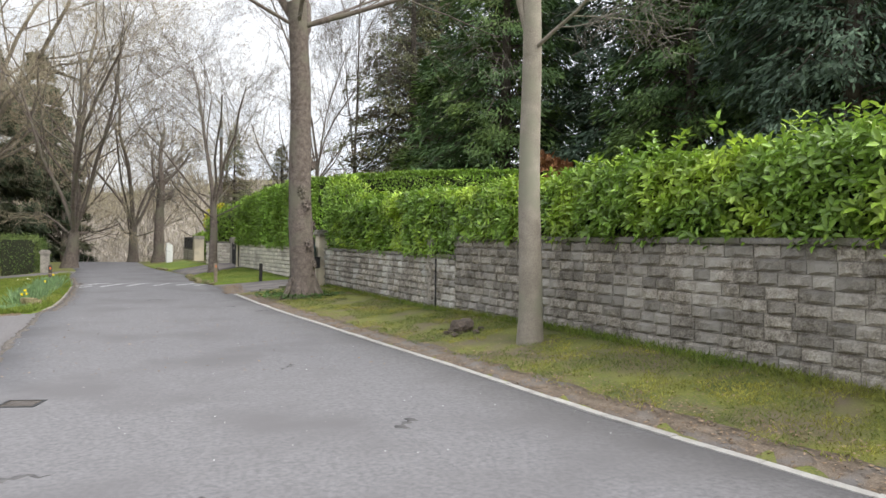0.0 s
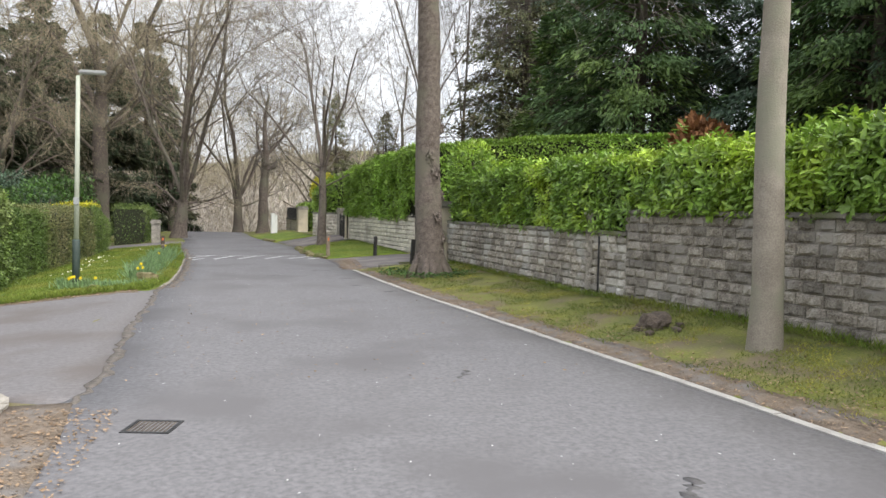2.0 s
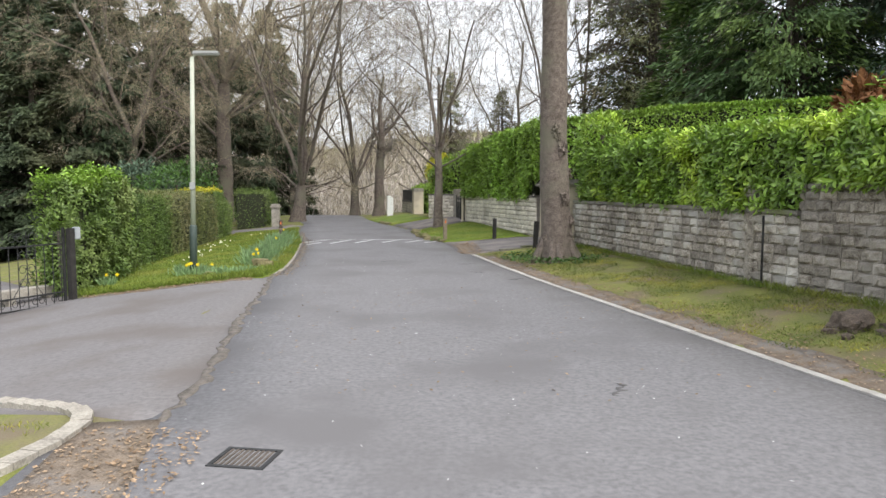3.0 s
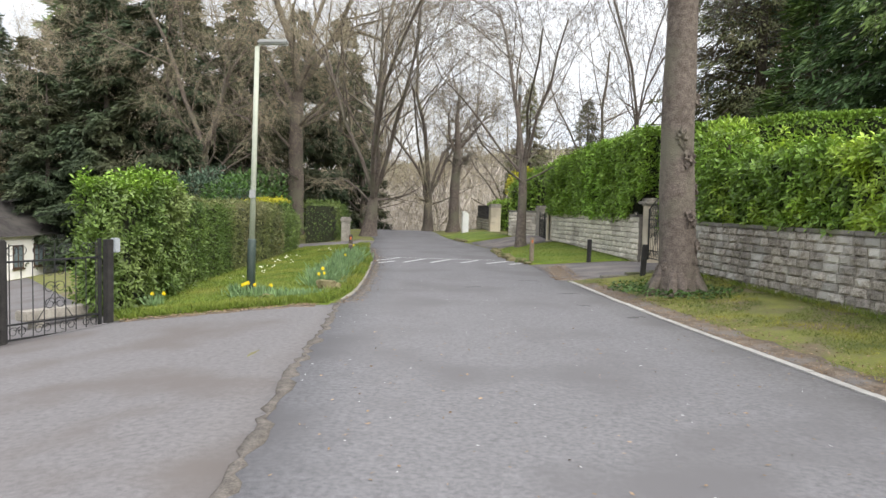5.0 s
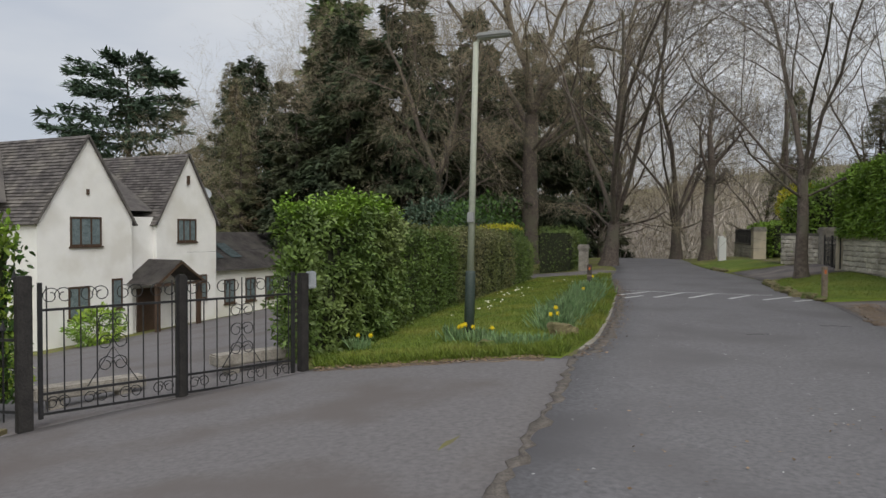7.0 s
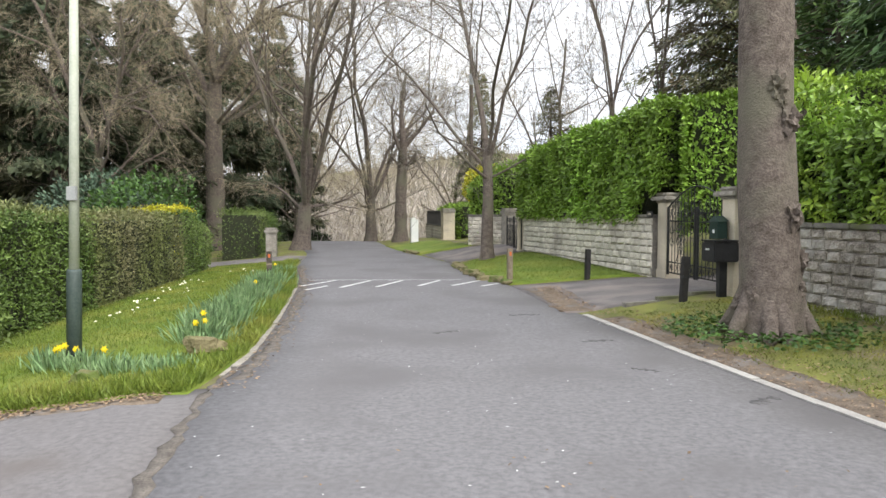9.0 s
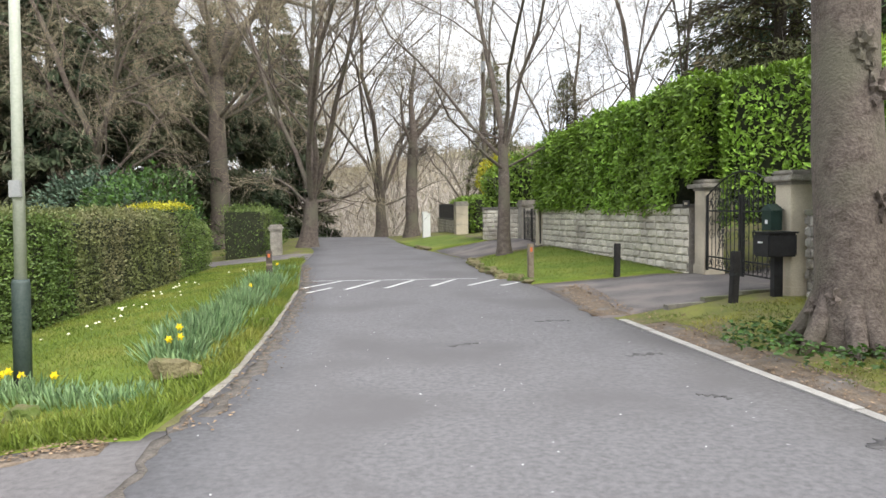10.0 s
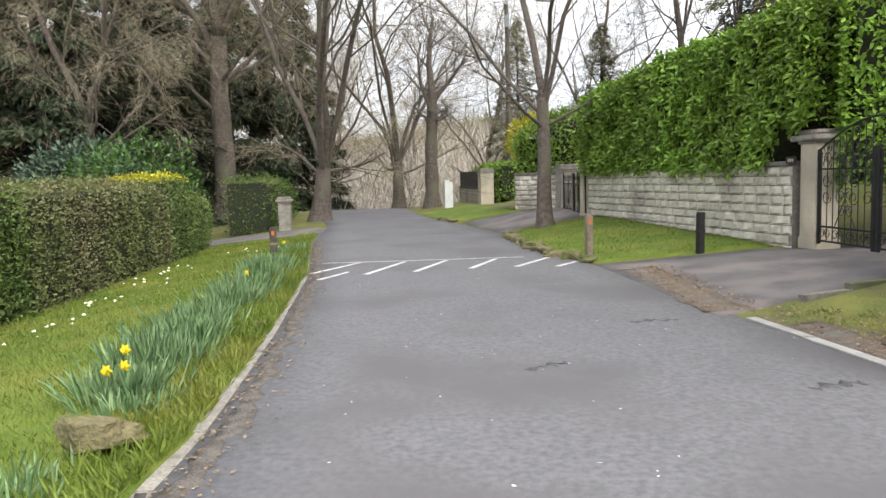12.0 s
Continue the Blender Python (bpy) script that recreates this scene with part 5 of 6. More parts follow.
def gable_block(xf, y0, y1, peak, deep, name="gable_wall"):
    yc = (y0 + y1) / 2
    v = [(xf, y0, HZ), (xf, y1, HZ), (xf, y1, EV), (xf, yc, peak), (xf, y0, EV)]
    v += [(xf - deep, y, z) for _, y, z in v]
    f = [(0, 1, 2, 3, 4), (9, 8, 7, 6, 5), (0, 5, 6, 1), (1, 6, 7, 2), (4, 9, 5, 0)]
    put(name, mesh_of(name, v, f, M_RENDER), house)
    rows = 26
    for s, ya in ((0, y0), (1, y1)):
        vv, ff = [], []
        d = Vector((0, ya - yc, EV - peak))
        nn = Vector((0, (1 if s else -1) * (peak - EV), abs(ya - yc))).normalized()
        for k in range(rows):
            a, b = Vector((0, yc, peak)) + d * (k / rows) * 1.07, Vector((0, yc, peak)) + d * ((k + 1.1) / rows) * 1.07
            n0 = len(vv)
            xk = xf + 0.12
            while xk > xf - deep:
                n0 = len(vv)
                lift = random.uniform(0, 0.015)
                for p, h in ((a, 0.03), (b, 0.065 + lift)):
                    for xx in (xk, xk - 0.27):
                        q = p + nn * h
                        vv.append((xx, q.y, q.z))
                for p in (b,):
                    for xx in (xk, xk - 0.27):
                        q = p + nn * 0.01
                        vv.append((xx, q.y, q.z))
                ff += [(n0, n0 + 1, n0 + 3, n0 + 2), (n0 + 2, n0 + 3, n0 + 5, n0 + 4)]
                xk -= 0.28
        put("roof_tiling", mesh_of("roof_tiling", vv, ff, M_ROOF), house, None, "", "", "", "stuff")
        bm = bmesh.new()
        e = Vector((0, yc, peak)) + d * 1.06
        vv = [bm.verts.new(c) for c in [(xf + 0.1, yc, peak), (xf + 0.1, e.y, e.z), (xf - deep, e.y, e.z), (xf - deep, yc, peak)]]
        bm.faces.new(vv)
        part("roof", bm, M_ROOF, house)
        bm = bmesh.new()
        tube(bm, [(xf + 0.1, yc, peak + 0.02), (xf + 0.1, e.y, e.z)], 0.05, 4)
        part("verge_board", bm, M_ROOF, house)


def house_window(xf, y0, y1, z0, z1, n=3):
    w = put("window", None, house)
    bm = bmesh.new()
    t = 0.07
    for a in ((y0, y1, z0, z0 + t), (y0, y1, z1 - t, z1), (y0, y0 + t, z0 + t, z1 - t), (y1 - t, y1, z0 + t, z1 - t)):
        box(bm, xf - 0.04, xf + 0.03, a[0], a[1], a[2], a[3])
    for k in range(1, n):
        yk = y0 + (y1 - y0) * k / n
        box(bm, xf - 0.03, xf + 0.02, yk - 0.035, yk + 0.035, z0 + t, z1 - t)
    part("frame", bm, M_FRAME, w)
    bm = bmesh.new()
    box(bm, xf - 0.02, xf + 0.08, y0 - 0.05, y1 + 0.05, z0 - 0.06, z0 - 0.002)
    part("sill", bm, M_FRAME, w)
    for k in range(n):
        bm = bmesh.new()
        box(bm, xf + 0.002, xf + 0.008, y0 + (y1 - y0) * k / n + 0.036, y0 + (y1 - y0) * (k + 1) / n - 0.036, z0 + t, z1 - t)
        part("pane", bm, M_CURTAIN, w, "dark reflecting glass")


M_CURTAIN.node_tree.nodes["Principled BSDF"].inputs["Roughness"].default_value = 0.08
gable_block(HX, 29.2, 33.3, 5.15, 9.0)
gable_block(HX - 0.05, 34.6, 38.1, 4.95, 8.0)
bm = bmesh.new()
box(bm, HX - 8, HX - 0.25, 33.25, 34.65, HZ, EV + 0.15)
part("wall", bm, M_RENDER, house)
bm = bmesh.new()
box(bm, HX - 9, HX - 3.5, 24.0, 29.3, HZ, 3.2)
part("wall", bm, M_RENDER, house)
gable_block(HX - 3.4, 24.4, 27.4, 4.1, 6.0)
bm = bmesh.new()
vv = [bm.verts.new(p) for p in [(HX - 5, 20.0, 5.3), (HX - 5, 31.2, 5.1), (HX - 1.8, 29.3, 2.6), (HX - 1.8, 20.0, 2.6)]]
bm.faces.new(vv)
vv = [bm.verts.new(p) for p in [(HX - 6, 31.0, 5.0), (HX - 5.5, 37.0, 4.9), (HX - 0.4, 36.0, 2.4), (HX - 0.4, 32.3, 2.4)]]
bm.faces.new(vv)
part("roof", bm, M_ROOF, house, "long brown tiled main roof")
house_window(HX, 30.5, 31.85, 1.0, 2.1, 3)
house_window(HX - 0.05, 35.75, 36.85, 1.1, 2.1, 3)
house_window(HX, 30.4, 31.3, -1.7, -0.5, 2)
house_window(HX, 32.3, 32.8, -1.5, -0.3, 1)
house_window(HX - 0.05, 36.8, 37.5, -1.5, -0.4, 2)
for y, z0, z1 in ((31.25, 2.95, 3.15), (36.35, 3.6, 4.0)):
    bm = bmesh.new()
    box(bm, HX - 0.04, HX + 0.06, y - 0.05, y + 0.05, z0, z1)
    part("vent_slit", bm, M_FRAME, house)
bm = bmesh.new()
v = [(HX + 1.6, 33.0, -0.55), (HX + 1.6, 34.35, 0.4), (HX + 1.6, 35.7, -0.55), (HX - 0.3, 33.0, -0.55), (HX - 0.3, 34.35, 0.4), (HX - 0.3, 35.7, -0.55)]
vv = [bm.verts.new(p) for p in v]
for f in [(0, 1, 4, 3), (1, 2, 5, 4)]:
    bm.faces.new([vv[i] for i in f])
bmesh.ops.solidify(bm, geom=bm.faces[:], thickness=0.12)
part("porch_roof", bm, M_ROOF, house, "small tiled porch roof")
bm = bmesh.new()
for y in (33.25, 35.45):
    box(bm, HX + 1.35, HX + 1.5, y - 0.08, y + 0.08, HZ, -0.5)
tube(bm, [(HX + 1.58, 33.0, -0.6), (HX + 1.58, 34.35, 0.3), (HX + 1.58, 35.7, -0.6)], 0.07, 4)
box(bm, HX + 1.5, HX + 1.62, 33.05, 35.65, -0.62, -0.5)
part("porch_timber", bm, M_FRAME, house, "dark timber porch frame")
bm = bmesh.new()
box(bm, HX - 0.25, HX - 0.18, 33.7, 34.9, HZ, -0.8)
part("front_door", bm, M_FRAME, house)
# lower wing with rooflights
bm = bmesh.new()
box(bm, HX - 7, HX - 0.3, 38.0, 46.0, HZ, -0.2)
box(bm, HX - 6, HX - 2.6, 38.0, 40.0, -0.2, 2.4)
part("wing_wall", bm, M_RENDER, house)
bm = bmesh.new()
vv = [bm.verts.new(p) for p in [(HX, 38.05, -0.3), (HX, 46.2, -0.3), (HX - 3.2, 46.2, 1.5), (HX - 3.2, 38.05, 1.5)]]
bm.faces.new(vv)
bmesh.ops.solidify(bm, geom=bm.faces[:], thickness=0.14)
vv = [bm.verts.new(p) for p in [(HX - 2.5, 37.95, 2.4), (HX - 2.5, 40.1, 2.4), (HX - 4.0, 40.1, 3.6), (HX - 4.0, 37.95, 3.6)]]
bm.faces.new(vv)
part("wing_roof", bm, M_ROOF, house, "low brown tiled wing roof")
for y in (38.8, 40.1):
    bm = bmesh.new()
    vv = [bm.verts.new(p) for p in [(HX - 0.9, y, 0.27), (HX - 0.9, y + 0.8, 0.27), (HX - 2.1, y + 0.8, 0.95), (HX - 2.1, y, 0.95)]]
    bm.faces.new(vv)
    r = bmesh.ops.solidify(bm, geom=bm.faces[:], thickness=-0.08)
    part("rooflight", bm, M_CURTAIN, house, "glass rooflight")
for y in (38.9, 40.4, 41.9, 43.4, 44.8):
    house_window(HX - 0.3, y, y + 0.75, -1.9, -0.75, 2)
dish = put("satellite_dish", None, None, pose(HX - 1.2, 38.6, 3.35, 60, 0, 60), "grey satellite dish on the house roof", "satellite dish")
bm = bmesh.new()
lathe(bm, [(0.05, -0.1), (0.2, -0.06), (0.32, 0.0), (0.33, 0.01), (0.2, -0.045), (0.02, -0.085)], 14)
part("reflector", bm, M_GREY, dish)
bm = bmesh.new()
tube(bm, [(0, 0, -0.08), (0, 0.1, -1.2)], 0.025, 6)
part("arm", bm, M_GREY, dish)
trough = put("planter", None, None, pose(-9.6, 19.0, ground_z(-9.6, 19.0), 0, 0, 68), "low grey stone planter inside the gate", "planter")
bm = bmesh.new()
box(bm, -0.7, 0.7, -0.15, 0.15, 0.12, 0.28, 0.02)
box(bm, -0.5, -0.35, -0.12, 0.12, -0.1, 0.119)
box(bm, 0.35, 0.5, -0.12, 0.12, -0.1, 0.119)
part("trough", bm, M_CAP, trough)
copy_thing(trough, pose(-8.35, 20.9, ground_z(-8.35, 20.9), 0, 0, 68))


# ---------------- rocks, stump, edging stones ----------------
def rock(name, x, y, sx, sy, sz, seed, material, label, category, z=None, facets=0):
    bm = bmesh.new()
    bmesh.ops.create_icosphere(bm, subdivisions=4 if facets else 3, radius=1)
    for v in bm.verts:
        n = noise.noise(v.co * 1.3 + Vector((seed * 3.1, 0, 0))) * 0.45 + noise.noise(v.co * 3.7 + Vector((0, seed, 0))) * 0.15
        c = v.co.normalized()
        k = max(abs(c.x), abs(c.y), abs(c.z)) ** -0.6
        v.co = Vector((c.x * sx, c.y * sy, c.z * sz)) * k * (1 + n)
    if facets:
        rr = random.Random(seed)
        for k in range(facets):
            nrm = Vector((rr.gauss(0, 1), rr.gauss(0, 1), rr.gauss(0, 0.35))).normalized() if k else Vector((-0.12, -0.3, 1)).normalized()
            reach = (sz if not k else math.hypot(sx * nrm.x, sy * nrm.y)) * 0.86
            for v in bm.verts:
                over = v.co.dot(nrm) - reach
                if over > 0:
                    v.co -= nrm * over * 0.93
    root = part(name, bm, material, None, label, pose(x, y, (ground_z(x, y) if z is None else z) + sz * 0.45, 0, 0, seed * 47), False)
    return tagged(root, label, category)


rock("boulder", -4.27, 23.15, 0.2, 0.16, 0.2, 1, M_ROCK, "flat-topped mossy sandstone boulder on the verge", "rock", None, 7)
rock("stone", -4.5, 26.6, 0.1, 0.08, 0.06, 2, M_ROCK, "small mossy stone in the grass verge", "rock")
rock("stone", -6.4, 21.15, 0.22, 0.07, 0.05, 3, M_ROCK, "flat pale stone lying at the grass edge", "rock")
rock("stone", -5.2, 22.2, 0.13, 0.1, 0.09, 4, M_ROCK, "rounded sandstone cobble by the lamp", "rock")
for k, p in enumerate(along([(-0.45, 31.6), (-0.95, 32.7), (-1.45, 35.2), (-1.7, 37.2)], 11)):
    tagged(rock("edging_stone", p[0], p[1], 0.15 + 0.03 * (k % 3), 0.11, 0.085 + 0.015 * (k % 2), 10 + k, M_ROCK, "rough mossy stone edging the lawn island", "rock"), "", "", "edging stones of the lawn island")
for k, p in enumerate(along([(-3.4, 43.2), (-3.9, 44.6)], 3)):
    tagged(rock("edging_stone", p[0], p[1], 0.16, 0.12, 0.09, 30 + k, M_ROCK, "rough mossy stone edging the far grass", "rock"), "", "", "edging stones of the far grass")
stump = rock("tree_stump", 4.72, 15.35, 0.2, 0.17, 0.14, 6, M_STUMP, "rotten dark tree stump in the mossy verge", "stump")
for k in range(5):
    a = k * 1.3
    rock("wood_chunk", 4.72 + 0.3 * math.cos(a), 15.2 + 0.25 * math.sin(a), 0.09, 0.05, 0.04, 40 + k, M_STUMP, "broken piece of rotten wood by the stump", "wood")

# roots and burrs of the big lime
rnd = random.Random(9)
for k in range(9):
    a = k * 0.7 + rnd.uniform(-0.2, 0.2)
    bm = bmesh.new()
    r0 = 0.34
    tube(bm, [(math.cos(a) * r0 * 0.75, math.sin(a) * r0 * 0.75, 0.75), (math.cos(a) * r0 * 1.05, math.sin(a) * r0 * 1.05, 0.38), (math.cos(a) * r0 * 1.55, math.sin(a) * r0 * 1.55, 0.1), (math.cos(a) * r0 * 2.2, math.sin(a) * r0 * 2.2, -0.08)], [0.07, 0.11, 0.1, 0.05], 8)
    part("root", bm, M_BARK, t2, "", None, True)
for k in range(16):
    a, z = rnd.uniform(0, 6.3), rnd.uniform(0.3, 6.5)
    bm = bmesh.new()
    bmesh.ops.create_icosphere(bm, subdivisions=3, radius=1)
    s = rnd.uniform(0.06, 0.13)
    for v in bm.verts:
        v.co *= s * (1 + 0.8 * noise.noise(v.co * 3 + Vector((k, 0, 0))))
        v.co.z *= 1.4
    rr = 0.345 - 0.016 * z
    part("burr", bm, M_BARK, t2, "", pose(math.cos(a) * rr, math.sin(a) * rr, z))


# ---------------- grass, daffodils, litter ----------------
def blades(name, pts, h, w, material, label, seed, category="grass", flat=0.6):
    r = np.random.RandomState(seed)
    n = len(pts)
    c = np.array(pts)
    d = r.normal(size=(n, 3)) * flat
    d[:, 2] = 1.0
    nn = r.normal(size=(n, 3))
    L = h * r.uniform(0.5, 1.4, n)
    return put(name, leaf_mesh(name, c, d, nn, L, np.full(n, w), material, simple=True), None, None, label, category, "", "stuff")


def scatter(n, inner, outer, seed, power=1.0, keep=None):
    """Places between two edge lines."""
    r = np.random.RandomState(seed)
    a, b = np.array(along(inner, 80)), np.array(along(outer, 80))
    out = []
    for f, g in zip(r.uniform(0, 80, n), r.uniform(0, 1, n) ** power):
        i = min(int(f), 79)
        p = a[i] + (a[i + 1] - a[i]) * (f - i)
        q = b[i] + (b[i + 1] - b[i]) * (f - i)
        v = p + (q - p) * g
        if keep is None or keep(v[0], v[1]):
            out.append((v[0], v[1], ground_z(v[0], v[1]) + 0.02))
    return out


patchy = lambda x, y: noise.noise(Vector((x * 0.9, y * 0.9, 3.0))) + noise.noise(Vector((x * 3.1, y * 3.1, 7.0))) * 0.5 > -0.12
blades("grass_left", scatter(60000, LAWN_IN, LAWN_OUT, 51), 0.06, 0.009, M_GRASS, "bright green short grass on the verge", 1)
blades("grass_edge", scatter(9000, LAWN_IN, [(x - 0.45, y) for x, y in LAWN_IN], 52, 1.4), 0.14, 0.012, M_GRASS, "longer grass tufts along the lane edge", 2)
blades("grass_front", scatter(6000, [(-3.9, 21.45), (-7.2, 20.75)], [(-4.1, 21.9), (-7.6, 21.3)], 57), 0.13, 0.012, M_GRASS, "longer grass tufts along the forecourt edge", 2)
blades("grass_island", scatter(12000, ISLAND_A, ISLAND_B, 53), 0.05, 0.010, M_GRASS, "short grass on the lawn island", 3)
VIN = [(kerb_r(y) + 0.4, y) for y in np.linspace(5, 27, 20)]
VOUT = [(8.05 - 2.72 * (y - 4) / 14.04 - 0.08, y) for y in np.linspace(5, 27, 20)]
blades("grass_right", scatter(60000, VIN, VOUT, 54, 0.8, patchy), 0.045, 0.009, M_GRASS_R, "thin mossy grass on the wall-side verge", 4, "grass", 0.9)
blades("grass_wall_foot", scatter(7000, VOUT, [(x - 0.25, y) for x, y in VOUT], 55), 0.11, 0.011, M_GRASS, "grass tufts along the foot of the wall", 5)
blades("grass_corner", scatter(4000, [(-2.95, 12.3), (-3.05, 11.0)], [(-8, 14.0), (-6, 9.5)], 56, 1.0, patchy), 0.04, 0.008, M_GRASS_R, "thin grass on the corner bed", 6)
r = np.random.RandomState(61)
lp = scatter(5000, [(kerb_r(y) + 0.1, y) for y in np.linspace(5, 27, 20)], [(kerb_r(y) + 0.9, y) for y in np.linspace(5, 27, 20)], 62) + scatter(1500, [(0.2, 26.9), (0.0, 30.6)], [(0.9, 27.2), (0.6, 30.6)], 63) + scatter(1200, [(-4.0, 21.2), (-7.1, 20.5)], [(-4.0, 21.45), (-7.2, 20.8)], 64) + scatter(900, [(-2.7, 12.2), (-2.4, 10)], [(-1.7, 12.2), (-1.5, 10)], 65) + scatter(260, [(-2, 13), (-3.2, 20)], [(3.2, 13), (2.2, 20)], 66) + scatter(900, [(edge_l(y) + 0.02, y) for y in np.linspace(21.6, 36, 20)], [(edge_l(y) + 0.4, y) for y in np.linspace(21.6, 36, 20)], 67, 2.0) + scatter(2600, VIN, VOUT, 68)
lp = np.array(lp) + np.array([0, 0, 0.012])
n = len(lp)
put("dead_leaves", leaf_mesh("dead_leaves", lp, np.concatenate([r.normal(size=(n, 2)), r.normal(size=(n, 1)) * 0.15], 1), np.concatenate([r.normal(size=(n, 2)) * 0.3, np.ones((n, 1))], 1), r.uniform(0.02, 0.055, n), r.uniform(0.012, 0.03, n), mat("dead_leaf", (0.13, 0.08, 0.045), (0.36, 0.26, 0.17), 9, 0.9, 0.0, 40, island=0.4), simple=True), None, None, "dead brown leaves scattered on verge and lane edges", "litter", "", "stuff")
chips = np.array([(x, y, 0.017) for x, y in zip(r.uniform(-4.2, 4.5, 420), r.uniform(9, 34, 420)) if edge_l(y) < x < kerb_r(y)])
n = len(chips)
put("pale_chips", leaf_mesh("pale_chips", chips, np.concatenate([r.normal(size=(n, 2)), np.zeros((n, 1))], 1), np.tile([0.0, 0.0, 1.0], (n, 1)) + r.normal(size=(n, 3)) * 0.1, r.uniform(0.012, 0.04, n), r.uniform(0.008, 0.02, n), M_PAINT, simple=True), None, None, "pale grit and petals scattered on the asphalt", "litter", "", "stuff")


def daffodil_clump(x, y, n, spread, h, seed, flowers, label="clump of blue-green daffodil leaves in the verge"):
    r = np.random.RandomState(seed)
    root = put("daffodil_clump", None, None, pose(x, y, ground_z(x, y)), label, "flowers")
    n = int(n * 1.15)
    c = np.concatenate([r.normal(size=(n, 2)) * spread, np.zeros((n, 1))], 1)
    c *= 0.85
    bend = c[:, :2] / (spread * 1.4) * 0.3
    d = np.concatenate([r.normal(size=(n, 2)) * 0.28 + bend, np.ones((n, 1))], 1)
    put("foliage", leaf_mesh("foliage", c, d, r.normal(size=(n, 3)) + np.array([0, -0.5, 0]), h * r.uniform(0.6, 1.15, n), np.full(n, 0.02), M_DAFF), root, None, "", "", "", "stuff")
    for k in range(flowers):
        fx, fy, fz = r.normal() * spread, r.normal() * spread, h * r.uniform(0.85, 1.15)
        bm = bmesh.new()
        tube(bm, [(fx, fy, 0), (fx + 0.01, fy - 0.01, fz)], 0.005, 4)
        part("stalk", bm, M_DAFF, root)
        bm = bmesh.new()
        for j in range(6):
            a = j * math.pi / 3
            u, v = Vector((math.cos(a), 0.25, math.sin(a))), Vector((-math.sin(a), 0, math.cos(a)))
            o = Vector((fx + 0.01, fy - 0.02, fz))
            vv = [bm.verts.new(o), bm.verts.new(o + u * 0.025 + v * 0.014), bm.verts.new(o + u * 0.05), bm.verts.new(o + u * 0.025 - v * 0.014)]
            bm.faces.new(vv)
        lathe(bm, [(0.012, 0), (0.014, 0.022), (0.02, 0.028)], 8)
        bmesh.ops.transform(bm, matrix=pose(fx + 0.01, fy - 0.02, fz, 80, 0, 0), verts=bm.verts[-24:])
        part("flower", bm, M_PETAL, root, "yellow daffodil flower")
    return root


for k, (x, y, n, s, h, fl) in enumerate([(-4.75, 24.2, 170, 0.17, 0.32, 3), (-4.9, 25.0, 230, 0.2, 0.36, 0), (-5.0, 25.8, 230, 0.2, 0.36, 0), (-5.15, 26.6, 230, 0.2, 0.36, 0), (-5.3, 27.9, 210, 0.2, 0.36, 0), (-5.5, 28.8, 210, 0.22, 0.36, 1),
                                         (-5.75, 30.6, 220, 0.22, 0.34, 0), (-5.95, 31.6, 200, 0.22, 0.34, 0), (-5.6, 22.9, 90, 0.12, 0.26, 2), (-6.1, 23.1, 90, 0.12, 0.28, 3), (-5.1, 22.6, 110, 0.16, 0.2, 0), (-4.5, 22.5, 130, 0.18, 0.18, 0), (-7.5, 22.4, 60, 0.1, 0.26, 2), (-4.5, 23.9, 110, 0.16, 0.18, 0), (-4.75, 25.5, 90, 0.14, 0.18, 0), (-6.4, 34.6, 90, 0.2, 0.24, 1)]):
    daffodil_clump(x, y, n, s, h, 70 + k, fl)
r = np.random.RandomState(99)
pc = [(x + r.normal() * 0.25, y + r.normal() * 0.5, ground_z(x, y) + 0.09) for x, y in [(-7.6, 27.5), (-7.9, 29.5), (-8.1, 31.5), (-8.3, 33), (-7.2, 35)] for _ in range(9)]
n = len(pc)
put("primroses", leaf_mesh("primroses", np.array(pc), r.normal(size=(n, 3)) * [1, 1, 0.2], np.tile([0.0, -0.5, 1.0], (n, 1)), np.full(n, 0.06), np.full(n, 0.05), M_CREAMP), None, None, "pale cream primroses scattered in the grass", "flowers", "", "stuff")
ivy = [(2.42 + 0.75 * math.cos(a) * q, 24.1 + 0.75 * math.sin(a) * q, 0.16) for a, q in zip(r.uniform(0, 6.3, 900), r.uniform(0.7, 1.7, 900))]
n = len(ivy)
put("ivy", leaf_mesh("ivy", np.array(ivy) + np.concatenate([np.zeros((n, 2)), r.uniform(0, 0.1, (n, 1))], 1), r.normal(size=(n, 3)) * [1, 1, 0.3], np.tile([0.0, 0.0, 1.0], (n, 1)) + r.normal(size=(n, 3)) * 0.4, np.full(n, 0.07), np.full(n, 0.05), M_LAUREL_D), None, None, "low ivy and weeds round the big tree", "ivy", "", "stuff")


# ---------------- golden shrub, rust conifer, far woods ----------------
def shrub(x, y, z, sx, sz, seed, n, leaf, material, label):
    r = np.random.RandomState(seed)
    v = r.normal(size=(n, 3))
    v /= np.linalg.norm(v, axis=1, keepdims=True)
    rad = r.uniform(0.45, 1, (n, 1)) ** 0.4 * (1 + 0.25 * lumps(v, seed, 3.0)[:, None])
    c = v * rad * [sx, sx, sz]
    root = put("shrub", None, None, pose(x, y, z), label, "shrub")
    L = leaf * r.uniform(0.6, 1.3, n)
    put("foliage", leaf_mesh("foliage", c, v + r.normal(size=(n, 3)) * 0.6, v + [0, 0, 0.6] + r.normal(size=(n, 3)) * 0.3, L, L * 0.5, material, simple=True), root, None, "", "", "", "stuff")
    bm = bmesh.new()
    tube(bm, [(0, 0, -sz - 0.4), (0, 0, sz * 0.4)], 0.05, 6)
    part("stem", bm, M_BARK_D, root)
    return root


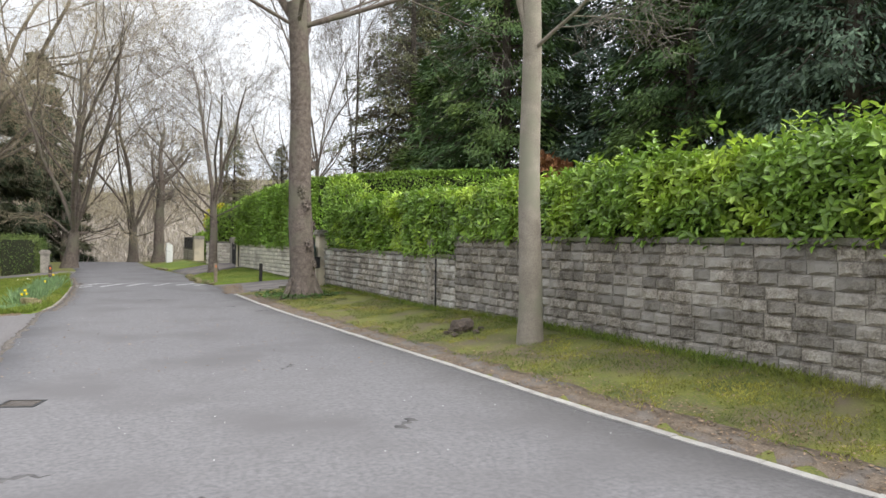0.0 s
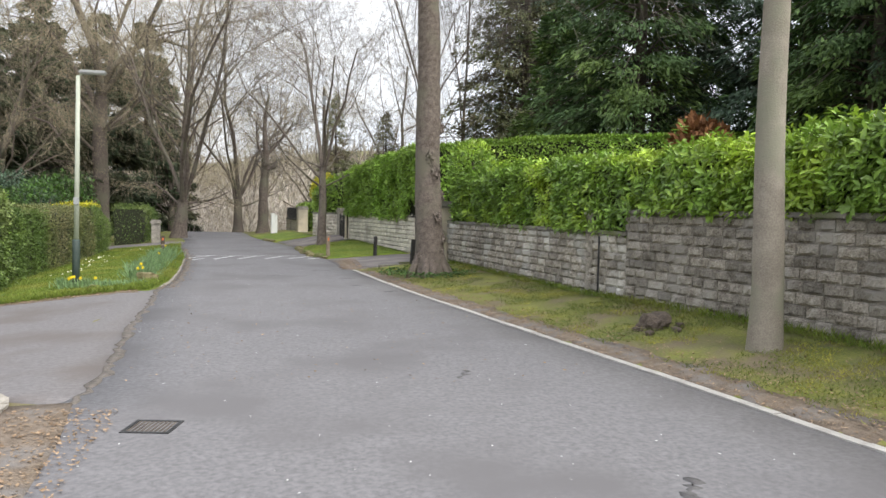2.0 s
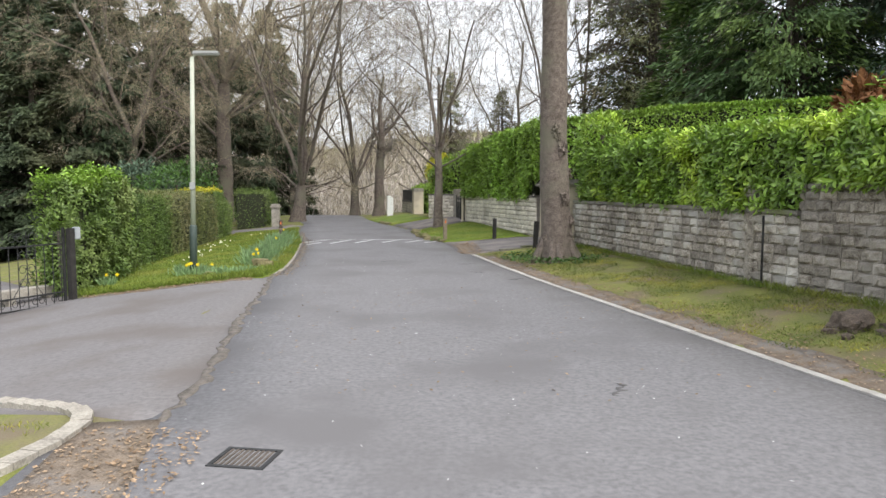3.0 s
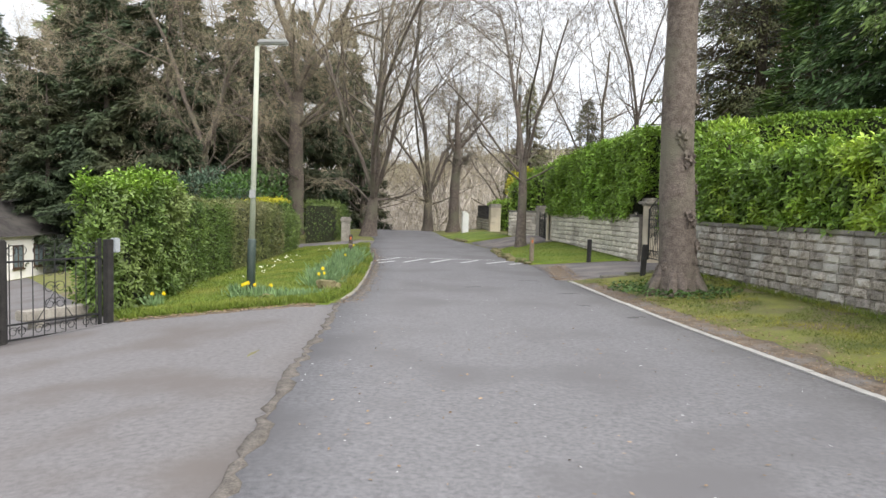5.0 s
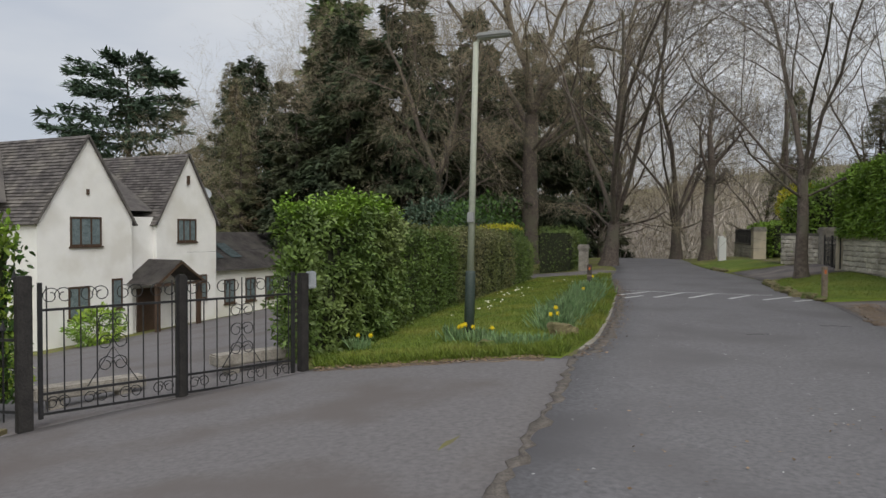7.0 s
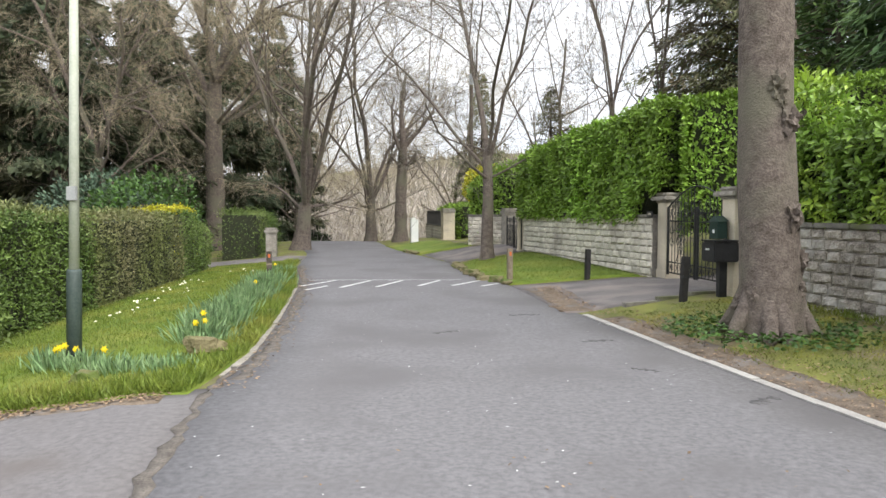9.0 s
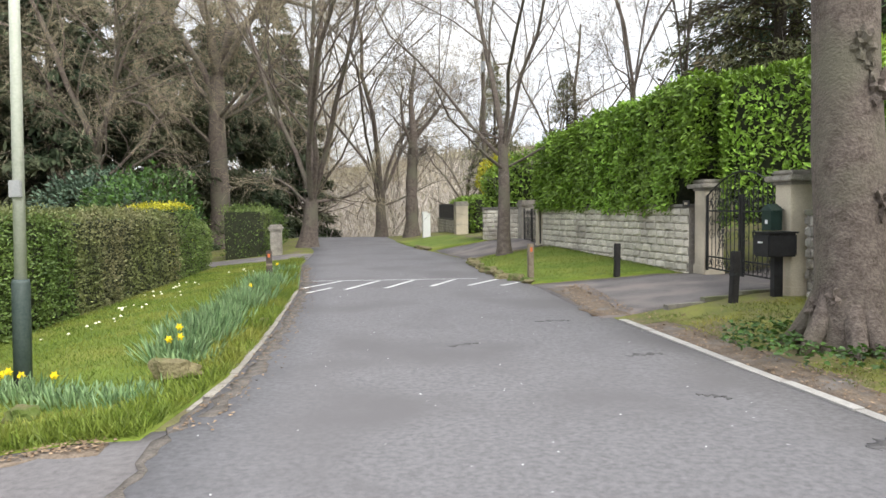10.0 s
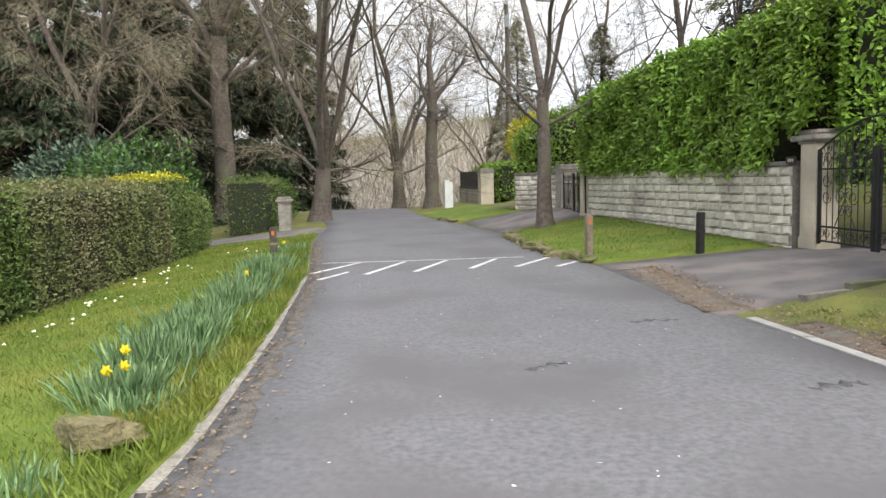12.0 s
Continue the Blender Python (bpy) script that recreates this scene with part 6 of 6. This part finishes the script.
shrub(-0.7, 44.3, 2.7, 0.9, 0.8, 81, 2500, 0.13, M_GOLD, "golden yellow shrub above the far hedge")
shrub(4.05, 26.9, 2.9, 0.8, 0.95, 82, 2600, 0.13, M_LAUREL, "bright yellow-green laurel top by the gate pier")
shrub(11.0, 26.5, 3.6, 0.9, 1.1, 83, 1800, 0.3, M_RUST, "rust-brown dead conifer branch in the garden")
shrub(-7.9, 21.3, 0.55, 0.35, 1.0, 84, 1500, 0.09, M_PRIVET, "loose evergreen growth by the gate post")
shrub(-23.6, 30.5, -1.9, 0.9, 0.7, 85, 1800, 0.16, M_LAUREL, "low green shrub against the white house")
shrub(-12.6, 19.6, -0.55, 0.55, 0.5, 88, 1500, 0.1, M_LAUREL, "low yellow-green shrub inside the railing")
shrub(-13.2, 41.0, 1.2, 2.2, 1.9, 86, 5000, 0.16, M_LAUREL_D, "dark evergreen shrub behind the hedge end")
shrub(-16, 43.5, 1.2, 2.6, 2.4, 87, 5000, 0.2, M_CONIFER_D, "dark evergreen thicket behind the hedge")

r = np.random.RandomState(5)


def far_wood(name, n, dist, spread, bearing, wide, h, size, material, label, seed):
    r = np.random.RandomState(seed)
    a = np.radians(bearing + r.uniform(-wide, wide, n))
    q = dist + r.uniform(-spread, spread, n)
    x, y = np.sin(a) * q, np.cos(a) * q
    z = np.array([ground_z(i, j) for i, j in zip(x, y)]) + r.uniform(0, 1, n) ** 1.2 * h * (0.75 + 0.35 * np.sin(a * 40 + seed) * np.sin(a * 17))
    d = r.normal(size=(n, 3)) * 0.45 + [0, 0, 1]
    L = size * r.uniform(0.6, 1.4, n)
    put(name, leaf_mesh(name, np.stack([x, y, z], 1), d, r.normal(size=(n, 3)), L, L * 0.06, material, simple=True), None, None, label, "woodland", "", "stuff")


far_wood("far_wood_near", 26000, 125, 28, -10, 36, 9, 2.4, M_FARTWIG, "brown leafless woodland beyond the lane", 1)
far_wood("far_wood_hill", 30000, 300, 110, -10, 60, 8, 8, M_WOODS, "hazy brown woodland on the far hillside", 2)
far_wood("far_wood_left", 20000, 105, 22, -50, 28, 9, 2.4, M_TWIG_W, "brown leafless woodland behind the house", 3)
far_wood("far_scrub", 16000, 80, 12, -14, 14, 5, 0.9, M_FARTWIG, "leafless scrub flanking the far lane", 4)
car = put("car", None, None, pose(-14.3, 76, ground_z(-14.3, 76), 0, 0, 12), "white car parked far down the lane", "car")
bm = bmesh.new()
prof = [(-2.0, 0.35), (-2.0, 0.85), (-1.2, 0.95), (-0.6, 1.4), (0.8, 1.42), (1.5, 0.98), (2.0, 0.9), (2.05, 0.35)]
fa = [bm.verts.new((-0.8, a, b)) for a, b in prof]
fb = [bm.verts.new((0.8, a, b)) for a, b in prof]
bm.faces.new(fa)
bm.faces.new(fb[::-1])
for k in range(8):
    bm.faces.new((fa[k], fb[k], fb[(k + 1) % 8], fa[(k + 1) % 8]))
part("body", bm, M_WHITE, car)
for sx in (-0.75, 0.75):
    for sy in (-1.25, 1.25):
        bm = bmesh.new()
        lathe(bm, [(0.31, -0.09), (0.33, 0.0), (0.31, 0.09)], 14)
        part("wheel", bm, M_IRON, car, "", pose(sx, sy, 0.32, 0, 90, 0))
